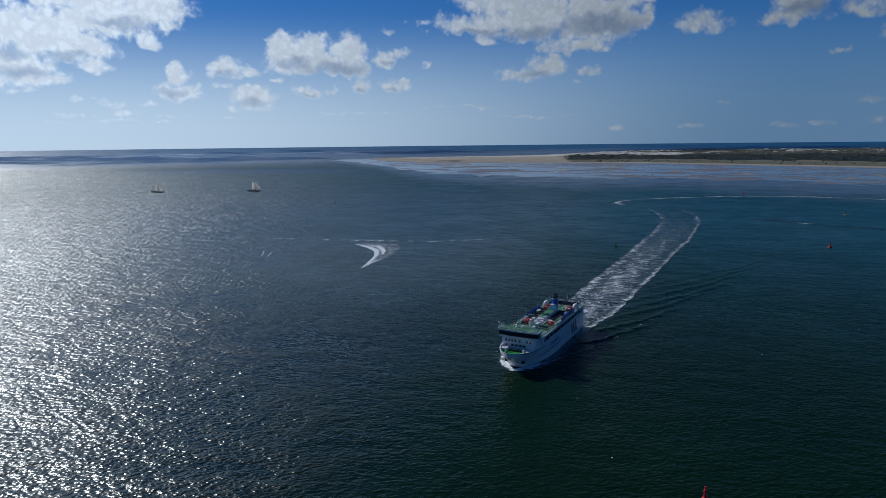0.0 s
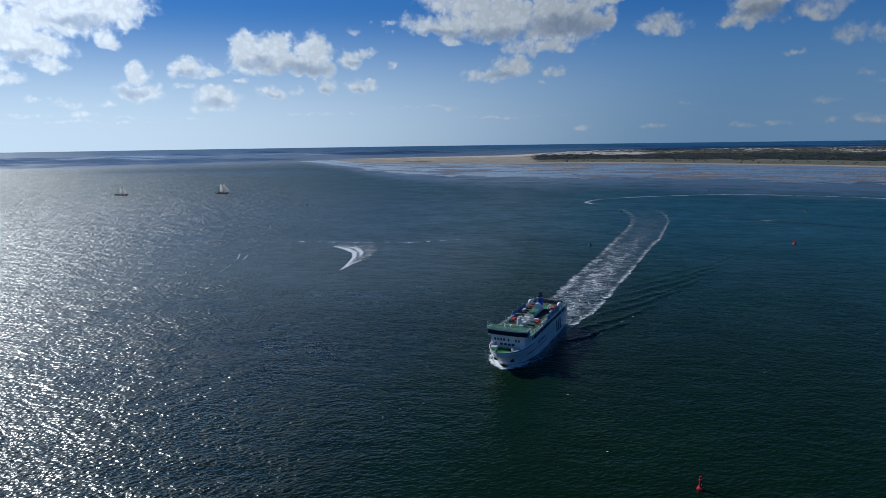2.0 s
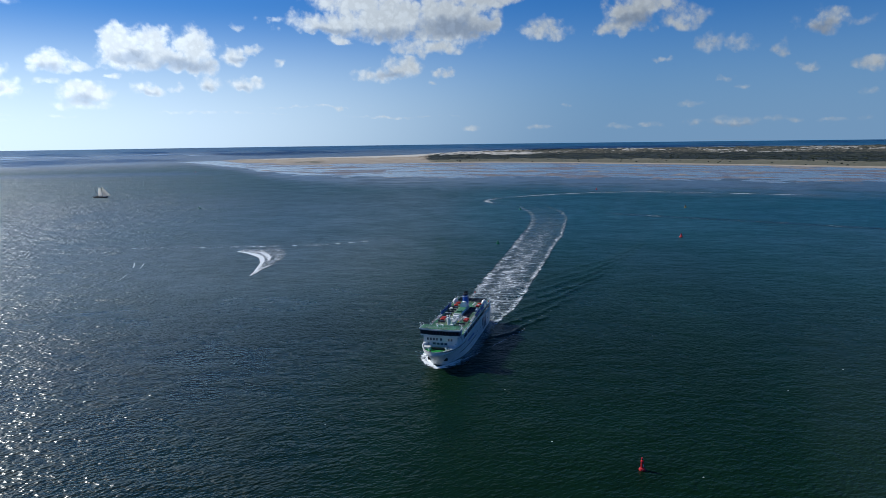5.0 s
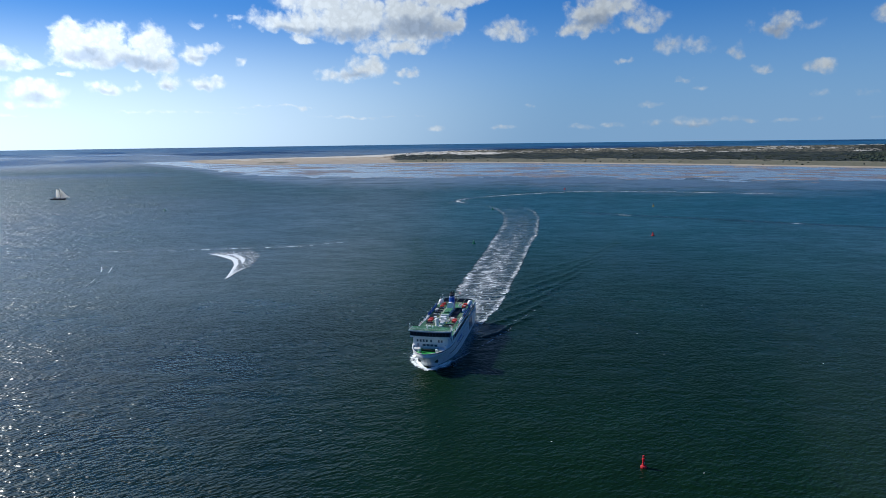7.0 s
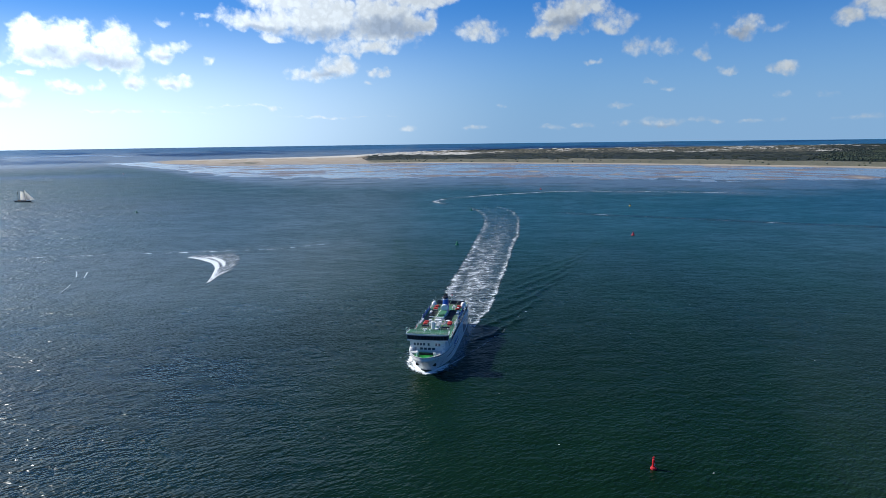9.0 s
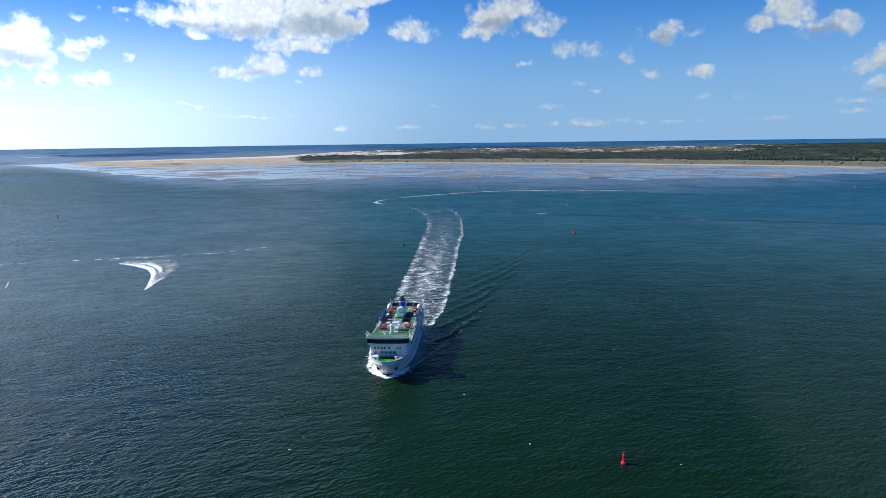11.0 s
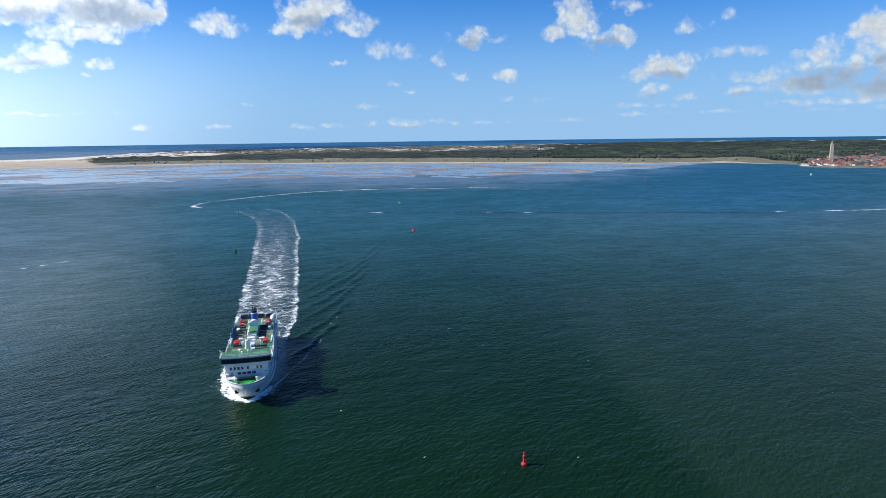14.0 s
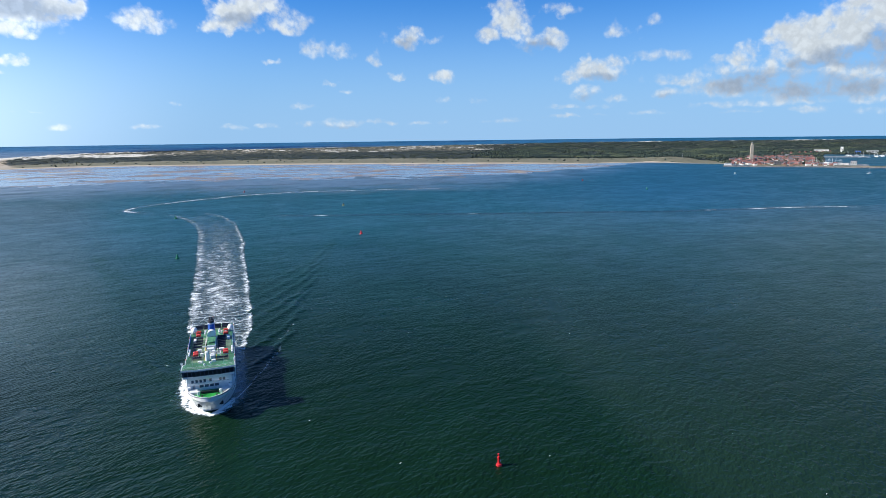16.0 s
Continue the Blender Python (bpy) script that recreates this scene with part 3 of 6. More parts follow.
def island_form(B, D):
    """Height above the sea and the cover at a bearing and true distance."""
    edge, shore, coast = (np.interp(B, *k) for k in (FLAT_EDGE, SHORE, COAST))
    X, Y = B * 38.0, D
    rough = layered(X / 60, Y / 90, 4)
    fine = layered(X / 22 + 9, Y / 35 + 4, 4, 0.6)
    streaks = layered(B / 2.4 + 3, D / 48, 5, 0.62) - 0.5
    flat = step(D + streaks * 330, edge - 110, edge + 330) * (1 - step(D + (rough - 0.5) * 200, coast - 20, coast + 160))
    h = -1.5 + 1.68 * flat + (layered(X / 70, Y / 75, 4, 0.6) - 0.5) * 0.62 * flat
    land = step(D + (rough - 0.5) * 130, shore - 40, shore + 60) * (1 - step(D, coast - 150, coast + 150))
    h = h + land * 1.6
    depth = D - shore
    west = step(B, 7.5, 11.0)                                   # the bare sand plain
    dune = step(D, 3000, 4300) * (1 - west * (1 - step(B, 4.5, 9.5) * 0.0)) * land
    ridge = np.exp(-((D - coast + 450) / (0.1 * coast)) ** 2) * land
    h = h + dune * np.clip(fine - 0.42, 0, 1) * 13 * (1 - 0.75 * west) + ridge * (1 - 0.8 * west) * (1.5 + 10 * np.clip(fine - 0.3, 0, 1))
    spit = np.exp(-((B - 20.0) / 1.7) ** 2 - ((D - 2760) / 130) ** 2)
    h = h + spit * (2 + 4 * fine)
    point = np.exp(-((B - 7.5) / 2.4) ** 2 - ((D - 3500) / 420) ** 2)
    h = h + point * 7 * np.clip(fine - 0.25, 0, 1) * 2
    mound = np.exp(-((B + 44.2) / 2.3) ** 2 - ((D - 2270) / 130) ** 2)
    h = h + mound * (4 + 8 * fine)
    wooded = step(-B, 27, 36)
    h = h + land * wooded * step(depth, 150, 500) * 3 * rough
    # harbour basin
    basin = step(-B, 55.4, 56.6) * step(D, 1900, 1960) * (1 - step(D, 2850, 2950))
    h = h * (1 - basin) - 3 * basin
    wet = flat * (1 - step(D, shore - 70, shore + 30)) * (1 - 0.6 * step(h, 0.27, 0.36)) + west * land * 0.25 * (1 - step(D, 2750, 3100))
    wet = np.clip(wet, 0, 1)
    grass = land * step(depth + 85 * step(-B, 32, 40), 20, 70) * (1 - west) * (1 - 0.4 * step(depth, 300, 420))
    grass = np.maximum(grass, np.maximum(spit, point) * 0.9 * step(fine, 0.3, 0.5))
    heath_near = np.interp(B, [-60, -48, -44, -38, -30, -20, -10, 0, 6], [150, 160, 230, 330, 400, 420, 480, 420, 330])
    heath = (1 - 0.7 * mound) * land * (1 - west) * step(depth + (rough - 0.5) * 260, heath_near, heath_near + 110) * (1 - 0.62 * step(D + (rough - 0.5) * 600, 3450, 4100) * (1 - wooded))
    patchy = step(layered(B / 2.6 + 31, D / 500, 3), 0.46, 0.62)
    white = ridge * (1 - 0.15 * wooded) * step(fine, 0.56, 0.68) * patchy + dune * (1 - wooded) * step(fine, 0.62, 0.72) * patchy
    bright = step(B, -3, 1.5) * (1 - step(B, 8.5, 10.5)) * np.exp(-((D - 4150 + (rough - 0.5) * 900) / 330) ** 2) * land * step(fine + 0.25 * rough, 0.42, 0.56)
    white = np.clip(white + bright + west * step(D, 3250, 3700) * land * 0.7, 0, 1)
    shoal = step(B, 24, 30) * step(D, 2900, 3300) * (1 - step(D, 6200, 7600))
    bars = layered(B / 5.5 + 2, D / 260 + 8, 3)
    h = np.where(shoal > 0, np.maximum(h, -0.8 + shoal * 3.2 * (bars - 0.42)), h)
    wet = np.maximum(wet, shoal * 0.95)
    white = np.where(shoal > 0.2, 0.0, white)
    return h, grass, heath, white, wet, wooded * land * step(depth, heath_near, heath_near + 90) * (1 - 0.85 * mound)


def make_island():
    b = np.linspace(64, -76, 1250)
    d = np.concatenate([np.linspace(1000, 2650, 280), true_distance(np.linspace(2656, 4590, 240))])
    D, B = np.meshgrid(d, b, indexing="ij")
    h, grass, heath, white, wet, _ = island_form(B, D)
    X, Y, Z = polar(B, D)
    ob = grid_object("island", X, Y, Z + h * scene_distance(D) / D, GROUND)
    streak = layered(B / 2.8 + 3, D / 42, 4, 0.6)
    point_values(ob, grass=grass, heath=heath, white_sand=white, wet=wet, film=np.maximum(0.12 + 0.88 * step(streak, 0.22, 0.55), step(B, 22, 27)))
    tagged(ob, "low island with wet tidal flats, salt marsh, heath and pale dunes", "island", kind="structure")


# ---- clouds ----
CUMULUS, WISPS, GLOOM = [], [], []


def lobes(group, *rows):
    """Rounded masses of cloud: bearing, elevation, half width and half height in degrees."""
    group.append(rows)


lobes(CUMULUS, (53.0, 8.25, 3.51, 1.97), (48.8, 9.77, 4.41, 1.61), (44.7, 10.68, 3.16, 1.44), (54.6, 6.17, 2.49, 1.19), (49.8, 7.46, 2.34, 1.24))
lobes(CUMULUS, (53.3, 5.03, 2.39, 0.73), (49.1, 6.25, 1.18, 0.76), (44.9, 8.36, 0.83, 0.77), (43.2, 9.52, 1.07, 0.85), (54.5, 4.17, 1.42, 0.33))
lobes(CUMULUS, (57.7, 7.87, 3.32, 2.61), (57.4, 5.23, 2.68, 1.55), (51.3, 11.14, 6.2, 1.16))
lobes(CUMULUS, (43.1, 5.73, 0.95, 0.89), (43.2, 4.25, 1.83, 0.72), (44.0, 4.46, 1.29, 0.45))
lobes(CUMULUS, (39.4, 6.28, 1.36, 0.9), (37.7, 6.18, 0.74, 0.46), (39.8, 4.77, 1.0, 0.28), (40.6, 5.66, 0.71, 0.45))
lobes(CUMULUS, (37.1, 4.01, 1.69, 0.93), (37.4, 3.17, 2.07, 0.47), (37.8, 4.33, 0.93, 0.65))
lobes(CUMULUS, (51.0, 2.46, 1.35, 0.26), (48.2, 3.28, 1.21, 0.35), (47.5, 2.5, 1.32, 0.4), (45.6, 3.23, 0.76, 0.22), (50.3, 3.66, 0.85, 0.21))
lobes(CUMULUS, (35.2, 5.35, 0.66, 0.25), (7.9, 6.0, 0.9, 0.43), (-10.6, 6.55, 0.84, 0.32), (-15.7, 4.79, 0.97, 0.27), (-17.0, 4.01, 0.7, 0.27))
lobes(CUMULUS, (-21.4, 5.27, 1.13, 0.43), (-25.3, 5.25, 0.98, 0.5), (-44.5, 3.38, 1.25, 0.55))
lobes(CUMULUS, (34.5, 7.62, 1.3, 1.53), (32.4, 8.29, 1.63, 1.31), (33.1, 6.69, 2.81, 0.99), (29.3, 7.93, 1.64, 1.35), (29.4, 6.22, 2.07, 0.77))
lobes(CUMULUS, (31.1, 6.78, 2.41, 1.01), (25.8, 7.14, 1.12, 0.87), (24.7, 7.84, 0.79, 0.53), (35.5, 6.31, 1.1, 0.41))
lobes(CUMULUS, (32.7, 4.4, 1.33, 0.59), (30.4, 4.55, 0.57, 0.3), (28.1, 4.92, 1.09, 0.75), (25.1, 4.81, 1.32, 0.63))
lobes(CUMULUS, (17.5, 9.96, 3.3, 1.11), (12.8, 10.52, 4.37, 2.13), (7.9, 10.11, 4.14, 2.33), (16.7, 8.72, 1.23, 0.41), (8.5, 7.89, 2.08, 0.65))
lobes(CUMULUS, (4.5, 9.64, 1.19, 1.0), (13.7, 11.61, 5.31, 1.05), (10.9, 8.07, 1.77, 0.6), (5.0, 12.13, 3.92, 1.23))
lobes(CUMULUS, (11.6, 6.48, 1.77, 1.03), (14.9, 5.75, 1.16, 0.52), (13.0, 5.71, 1.57, 0.52))
lobes(CUMULUS, (-8.1, 10.28, 1.96, 1.5), (-6.8, 9.13, 1.8, 0.81), (-10.2, 11.05, 2.01, 0.96))
lobes(CUMULUS, (-22.0, 8.33, 1.42, 0.83), (-22.9, 8.84, 0.94, 0.58))
lobes(CUMULUS, (-7.4, 1.09, 1.26, 0.24), (-9.8, 1.2, 1.24, 0.24), (-13.1, 1.28, 1.01, 0.38), (-16.1, 1.32, 1.94, 0.42), (-18.7, 1.5, 1.37, 0.37))
lobes(CUMULUS, (-20.6, 1.32, 0.83, 0.23), (-23.1, 1.22, 1.43, 0.22), (-25.3, 1.25, 0.69, 0.26), (-0.5, 1.03, 1.21, 0.2), (5.6, 1.1, 0.86, 0.3))
lobes(CUMULUS, (-42.8, 1.8, 2.01, 0.24), (-50.7, 1.78, 1.72, 0.18), (-55.0, 1.73, 1.44, 0.26), (-59.4, 1.59, 1.51, 0.29))
lobes(CUMULUS, (-30.9, 10.12, 1.65, 1.61), (-29.3, 8.52, 1.28, 0.69), (-34.1, 8.01, 2.22, 0.87), (-31.6, 8.96, 1.17, 0.82))
lobes(CUMULUS, (-39.1, 5.47, 2.15, 0.93), (-40.5, 5.88, 1.11, 0.69), (-37.9, 6.12, 0.57, 0.65), (-36.5, 4.99, 1.25, 0.47), (-37.9, 3.63, 1.34, 0.66))
lobes(CUMULUS, (-55.2, 6.86, 3.26, 1.87), (-57.8, 7.9, 2.73, 1.95), (-54.9, 5.74, 2.93, 0.83), (-50.6, 6.54, 1.01, 0.68), (-49.4, 5.89, 1.65, 0.65))
lobes(CUMULUS, (-53.6, 7.48, 1.96, 1.39), (-59.6, 8.47, 2.29, 1.67), (-57.8, 4.11, 1.69, 0.65), (-61.5, 6.38, 2.51, 2.27))
lobes(CUMULUS, (-49.5, 3.64, 3.26, 0.89), (-54.6, 3.08, 3.36, 0.85), (-58.6, 3.14, 2.41, 0.9), (-61.1, 3.71, 1.94, 1.18))
lobes(WISPS, (43.9, 2.3, 1.74, 0.14), (38.6, 2.41, 1.39, 0.14), (22.5, 9.94, 1.25, 0.52), (25.6, 9.7, 0.77, 0.26), (22.3, 6.9, 0.54, 0.4))
lobes(WISPS, (19.8, 10.54, 1.38, 0.61), (8.8, 5.19, 0.45, 0.19), (-0.9, 9.18, 1.86, 0.92), (-12.1, 9.63, 1.72, 0.96), (-14.2, 7.56, 1.16, 0.8))
lobes(WISPS, (-16.7, 7.29, 1.12, 0.53), (-19.5, 6.6, 0.79, 0.61), (-24.1, 8.31, 1.14, 0.33), (-3.0, 3.02, 0.55, 0.24), (17.2, 2.93, 0.24, 0.29))
lobes(WISPS, (-25.3, 3.35, 0.68, 0.34), (-28.3, 3.22, 1.21, 0.29), (-13.1, 2.8, 1.28, 0.19), (-35.5, 10.41, 1.9, 0.71), (-43.1, 9.11, 1.16, 0.52))
lobes(WISPS, (-40.4, 8.6, 1.47, 0.71), (-40.6, 3.08, 1.31, 0.38), (-47.7, 2.36, 1.46, 0.23), (-37.1, 1.73, 2.88, 0.19), (-31.1, 1.34, 2.0, 0.2))
lobes(WISPS, (-46.0, 4.6, 3.2, 0.55), (-51.0, 4.9, 4.0, 0.8), (-57.0, 4.6, 4.0, 1.0), (-52.5, 2.35, 6.0, 0.36), (-60.5, 2.4, 4.0, 0.4), (-37.5, 2.5, 3.0, 0.26), (-44.0, 6.4, 2.6, 0.5))
lobes(WISPS, (27.0, 2.6, 6.0, 0.12), (20.0, 3.1, 5.0, 0.1), (47.0, 1.9, 6.0, 0.12), (12.0, 2.2, 5.0, 0.12))
lobes(GLOOM, (54.2, 5.48, 1.98, 0.52), (54.4, 6.79, 1.42, 0.48), (50.8, 6.8, 1.92, 0.41), (47.1, 9.5, 2.45, 0.5), (43.5, 4.21, 1.22, 0.41))
lobes(GLOOM, (39.6, 5.83, 0.91, 0.36), (37.5, 3.45, 1.31, 0.42), (30.2, 6.23, 2.71, 0.64), (33.4, 6.75, 1.68, 0.54), (25.4, 7.03, 0.87, 0.35))
lobes(GLOOM, (7.0, 9.56, 2.96, 1.0), (12.8, 9.25, 3.41, 0.64), (17.6, 9.42, 2.36, 0.45), (12.5, 5.81, 1.28, 0.38), (-8.2, 9.52, 1.41, 0.63))
lobes(GLOOM, (-22.0, 8.0, 1.11, 0.42), (32.7, 4.18, 0.93, 0.26), (25.1, 4.54, 0.88, 0.27), (28.1, 4.61, 0.76, 0.27), (-15.9, 1.04, 2.65, 0.19))
lobes(GLOOM, (-57.7, 5.55, 2.78, 0.89), (-51.8, 3.81, 3.91, 0.96), (-56.1, 3.18, 3.94, 0.92), (-60.1, 5.75, 1.98, 1.56), (-55.2, 5.24, 2.22, 0.5))
lobes(GLOOM, (-39.4, 4.95, 1.69, 0.37), (-38.0, 3.3, 1.05, 0.33), (-57.9, 3.71, 1.28, 0.33), (-33.6, 7.57, 1.65, 0.42), (-44.5, 3.11, 0.9, 0.28))


def make_clouds():
    az, el = np.arange(-75, 68, 0.14), np.arange(0.55, 17, 0.12)
    E, A = np.meshgrid(el, az, indexing="ij")
    n1, n2 = layered(A * 0.9, E * 0.9 + 40, 4, 0.55) - 0.5, layered(A * 0.9 + 60, E * 0.9, 4, 0.55) - 0.5
    wide = 0.35 + 0.09 * E
    WA, WE = A + n1 * 1.9 * wide, E + n2 * 1.3 * wide
    def field(group, power=1.0):
        out = np.zeros_like(A)
        for row in group:
            for a, e, w, h in row:
                r2 = ((WA - a) / (w * 1.35)) ** 2 + ((WE - e) / (h * np.where(WE < e, 1.1, 1.4))) ** 2
                out = np.maximum(out, np.clip(1 - r2, 0, 1) * power * min(0.5 + 0.42 * h, 1.0))
        return out
    dens = np.maximum(field(CUMULUS, 1.0) * (0.72 + 0.28 * step(E, 1.5, 5.5)), field(WISPS, 0.72))
    east = step(-A, 0, 22)
    dens = dens * (1 - 0.2 * east * (1 - 0.6 * step(-A, 40, 52)))
    gloom = np.clip(field(GLOOM, 1.0) + 0.18 * east, 0, 1)
    a, e = np.radians(A), np.radians(E)
    R = 4935.0
    sun_cos = np.clip(np.cos(a - radians(SUN_LEFT)) * np.cos(e - radians(SUN_UP)), 0, 1)
    ob = grid_object("clouds", CX - R * np.sin(a) * np.cos(e), CY + R * np.cos(a) * np.cos(e), EYE_Z + R * np.sin(e), CLOUD)
    point_values(ob, vapour=dens, gloom=gloom, sunlit=0.82 + 2.3 * sun_cos ** 2.5)
    ob.visible_shadow = True
    tagged(ob, "scattered white cumulus clouds with grey bases in a blue sky", "clouds", kind="structure")


make_sea()
make_island()
make_clouds()


# ---- foam on the water ----
def foam_strip(name, left, right, along, foam, aerated, label, category, z=0.07, across=15, material=None):
    """A band of foam between two lines; foam and aerated give the cover at u across (0 to 1) and s along (0 to 1)."""
    s = np.linspace(0, 1, along)
    cum = lambda pts: np.concatenate([[0], np.cumsum(np.hypot(*np.diff(np.array(pts, float), axis=0).T))])
    def resample(pts):
        c = cum(pts)
        p = np.array(pts, float)
        x, y = np.interp(s * c[-1], c, p[:, 0]), np.interp(s * c[-1], c, p[:, 1])
        k = np.ones(7) / 7
        pad = lambda q: np.convolve(np.pad(q, 3, mode="reflect", reflect_type="odd"), k, "valid")
        return pad(x), pad(y)
    (lx, ly), (rx, ry) = resample(left), resample(right)
    u = np.linspace(0, 1, across)
    U, S = np.meshgrid(u, s)
    X, Y = lx[:, None] * (1 - U) + rx[:, None] * U, ly[:, None] * (1 - U) + ry[:, None] * U
    Z = np.full_like(X, z) + 0.05 * layered(X / 3, Y / 3)
    ob = grid_object(name, X, Y, Z, material or FOAM)
    point_values(ob, foam=foam(U, S), aerated=aerated(U, S))
    return tagged(ob, label, category, kind="stuff")


WAKE_L = [(-7.0, 28), (-7, 60), (-2, 115), (3, 167), (8, 208), (12, 260), (18, 325), (24, 390), (24, 440), (20, 490), (8, 545), (-16, 590)]
WAKE_R = [(16.0, 23), (25.5, 60), (33, 116), (38, 151), (45, 207), (51, 255), (60, 305), (64, 365), (70, 434), (69, 489), (62, 530), (40, 585)]


def wake_foam(U, S):
    wob = (layered(S * 90, U * 2.5, 4, 0.6) - 0.5) * 0.09
    V = U + wob
    edges = np.exp(-((V - 0.12) / 0.09) ** 2) * 0.75 + np.exp(-((V - 0.91) / 0.06) ** 2) * 0.9
    core = np.exp(-((V - 0.5) / 0.36) ** 2) * (1.0 - 0.6 * S)
    fade = 1 - step(S, 0.93, 1.0)
    lip = step(V, 0, 0.08) * (1 - step(V, 0.93, 1.0))
    torn = 0.80 + 0.34 * layered(S * 110 + 3, U * 6, 4)
    return np.clip((0.505 * (1 - 0.16 * S) + edges * (1 - 0.12 * S) * 0.27 + core * 0.28 * (1 - 0.3 * S)) * torn, 0, 1.1) * fade * lip


foam_strip("ship_wake", WAKE_L, WAKE_R, 420, wake_foam,
           lambda U, S: 0.62 * step(U, 0, 0.25) * (1 - step(U, 0.8, 1.0)) * (1 - step(S, 0.5, 1.05)),
           "broad white churned wake trailing astern of the ferry", "wake", across=41, material=WAKE_FOAM)

ARM = [(10, 552), (-12, 580), (-38, 632), (-34, 655), (-13, 688), (49, 737), (131, 782), (205, 794), (282, 777), (403, 736), (520, 700)]


def offset_line(line, w):
    p = np.array(line, float)
    d = np.gradient(p, axis=0)
    n = np.stack([-d[:, 1], d[:, 0]], -1) / np.hypot(*d.T)[:, None]
    return (p + n * w).tolist()


foam_strip("old_wake", offset_line(ARM, -14), offset_line(ARM, 16), 300,
           lambda U, S: np.exp(-((U - 0.5) / 0.26) ** 2) * (0.98 - 0.2 * S - 0.17 * np.exp(-((S - 0.2) / 0.12) ** 2)) * (0.70 + 0.42 * layered(S * 60, U * 2, 3)) * (1 - step(S, 0.85, 1)) * step(S, 0, 0.12),
           lambda U, S: 0.42 * np.exp(-((U - 0.5) / 0.3) ** 2) * (1 - step(S, 0.6, 1)) * step(S, 0, 0.12),
           "thin curved foam line of the older wake", "wake", material=WAKE_FOAM, across=25)

CREST = [(-208, 208), (-191, 196), (-175, 181), (-165, 162), (-160, 146), (-155, 129), (-150, 108)]
BACK = [(-210, 213), (-193, 221), (-175, 230), (-158, 202), (-150, 162), (-153, 139), (-149, 106)]
foam_strip("breaking_wave", CREST, BACK, 140,
           lambda U, S: np.clip(np.exp(-((U - 0.05) / 0.07) ** 2) * 0.9 + np.exp(-((U - 0.3) / 0.05) ** 2) * 0.55 * step(S, 0.1, 0.3) * (1 - step(S, 0.4, 0.6)) + 0.74 - 0.10 * U + 0.2 * step(S, 0.62, 0.8), 0, 1.1) * (0.82 + 0.36 * layered(S * 20, U * 9, 3)) * step(S, 0, 0.04) * (1 - step(S, 0.88, 1)) * (1 - 0.6 * step(U, 0.8, 1.0)),
           lambda U, S: 0.34 * (1 - step(U, 0.7, 1.0)) * step(S, 0, 0.1) * (1 - step(S, 0.85, 1)) * step(U, 0, 0.1),
           "patch of white surf breaking over a shoal", "surf", across=41, material=SURF)
for line in ([(-243, 127), (-252, 143), (-258, 152), (-264, 160)], [(-237, 125), (-246, 144), (-254, 159)], [(-224, 78), (-230, 94), (-235, 108), (-243, 127)]):
    faint = 0.8 if line[0][1] < 100 else 0.98
    foam_strip("surf_streak", offset_line(line, -1.2), offset_line(line, 1.2), 40,
               lambda U, S: np.exp(-((U - 0.5) / 0.25) ** 2) * faint * (0.55 + 0.9 * layered(S * 12, U * 2, 3)) * step(S, 0, 0.3) * (1 - step(S, 0.7, 1)),
               lambda U, S: U * 0, "thin white streak of surf over a shoal", "surf")


def rip_line(line, cover, label, tail=0.0, slick=True):
    def f(U, S):
        dash = layered(S * 26, S * 0 + 3.3, 3)
        if not slick:
            dash = 0.62 + 0.3 * (layered(S * 90, U * 2, 3) - 0.5)
        return np.exp(-((U - 0.5) / 0.28) ** 2) * cover * (0.55 + 0.55 * step(dash, 0.5, 0.72) + tail * step(S, 0.7, 0.9)) * (0.7 + 0.6 * layered(S * 200, U * 2, 2)) * step(S, 0, 0.05) * (1 - step(S, 0.95, 1))
    foam_strip("tide_line", offset_line(line, -5), offset_line(line, 5), 420, f, lambda U, S: U * 0, label, "foam line", across=9)
    if not slick:
        return
    far = lambda w: [(x, y + 2) for x, y in offset_line(line, w)]
    foam_strip("tide_slick", far(-16), far(12), 300, lambda U, S: U * 0,
               lambda U, S: np.exp(-((U - 0.5) / 0.24) ** 2) * 0.85 * (0.5 + 0.7 * layered(S * 30, U * 2 + 5, 3)) * step(S, 0, 0.08) * (1 - step(S, 0.8, 1)),
               "dark smooth line of water where two currents meet", "tide line", z=0.04, across=11, material=SLICK)


rip_line(LINE_LEFT[1:6], 0.88, "broken line of foam where two currents meet", slick=False)
rip_line(LINE_RIGHT[:-1], 0.92, "broken line of foam where two currents meet", 0.4)


# ---- the ferry ----
SHIP_TURN = 172.93
SHIP = pose(0, 0, 0, 0, 0, SHIP_TURN)
def afloat(x, y):
    p = SHIP @ Vector((x, y, 0))
    return (p.x, p.y)


DECK_Z, HULL_Z = 10.5, 7.0


def hull_top(y):
    return HULL_Z + 0.5 * max(0, (y - 28) / 12.5) ** 1.5


def beam_top(y):
    return 8.0 if y <= 20 else 8.0 * max(1 - ((y - 20) / 20.6) ** 2.6, 0.0003) ** 0.55


def beam_water(y):
    if y < -20:
        return 7.9 - 0.5 * ((-20 - y) / 10) ** 2
    return 7.9 if y < 4 else 7.9 * max(1 - ((y - 4) / 29.3) ** 2.9, 0.0) ** 0.8


def hull_low(y):
    if y < 31:
        return -3.0
    return -3.0 + 3.0 * (y - 31) / 2 if y < 33 else 7.1 * ((y - 33) / 7.6) ** 1.1


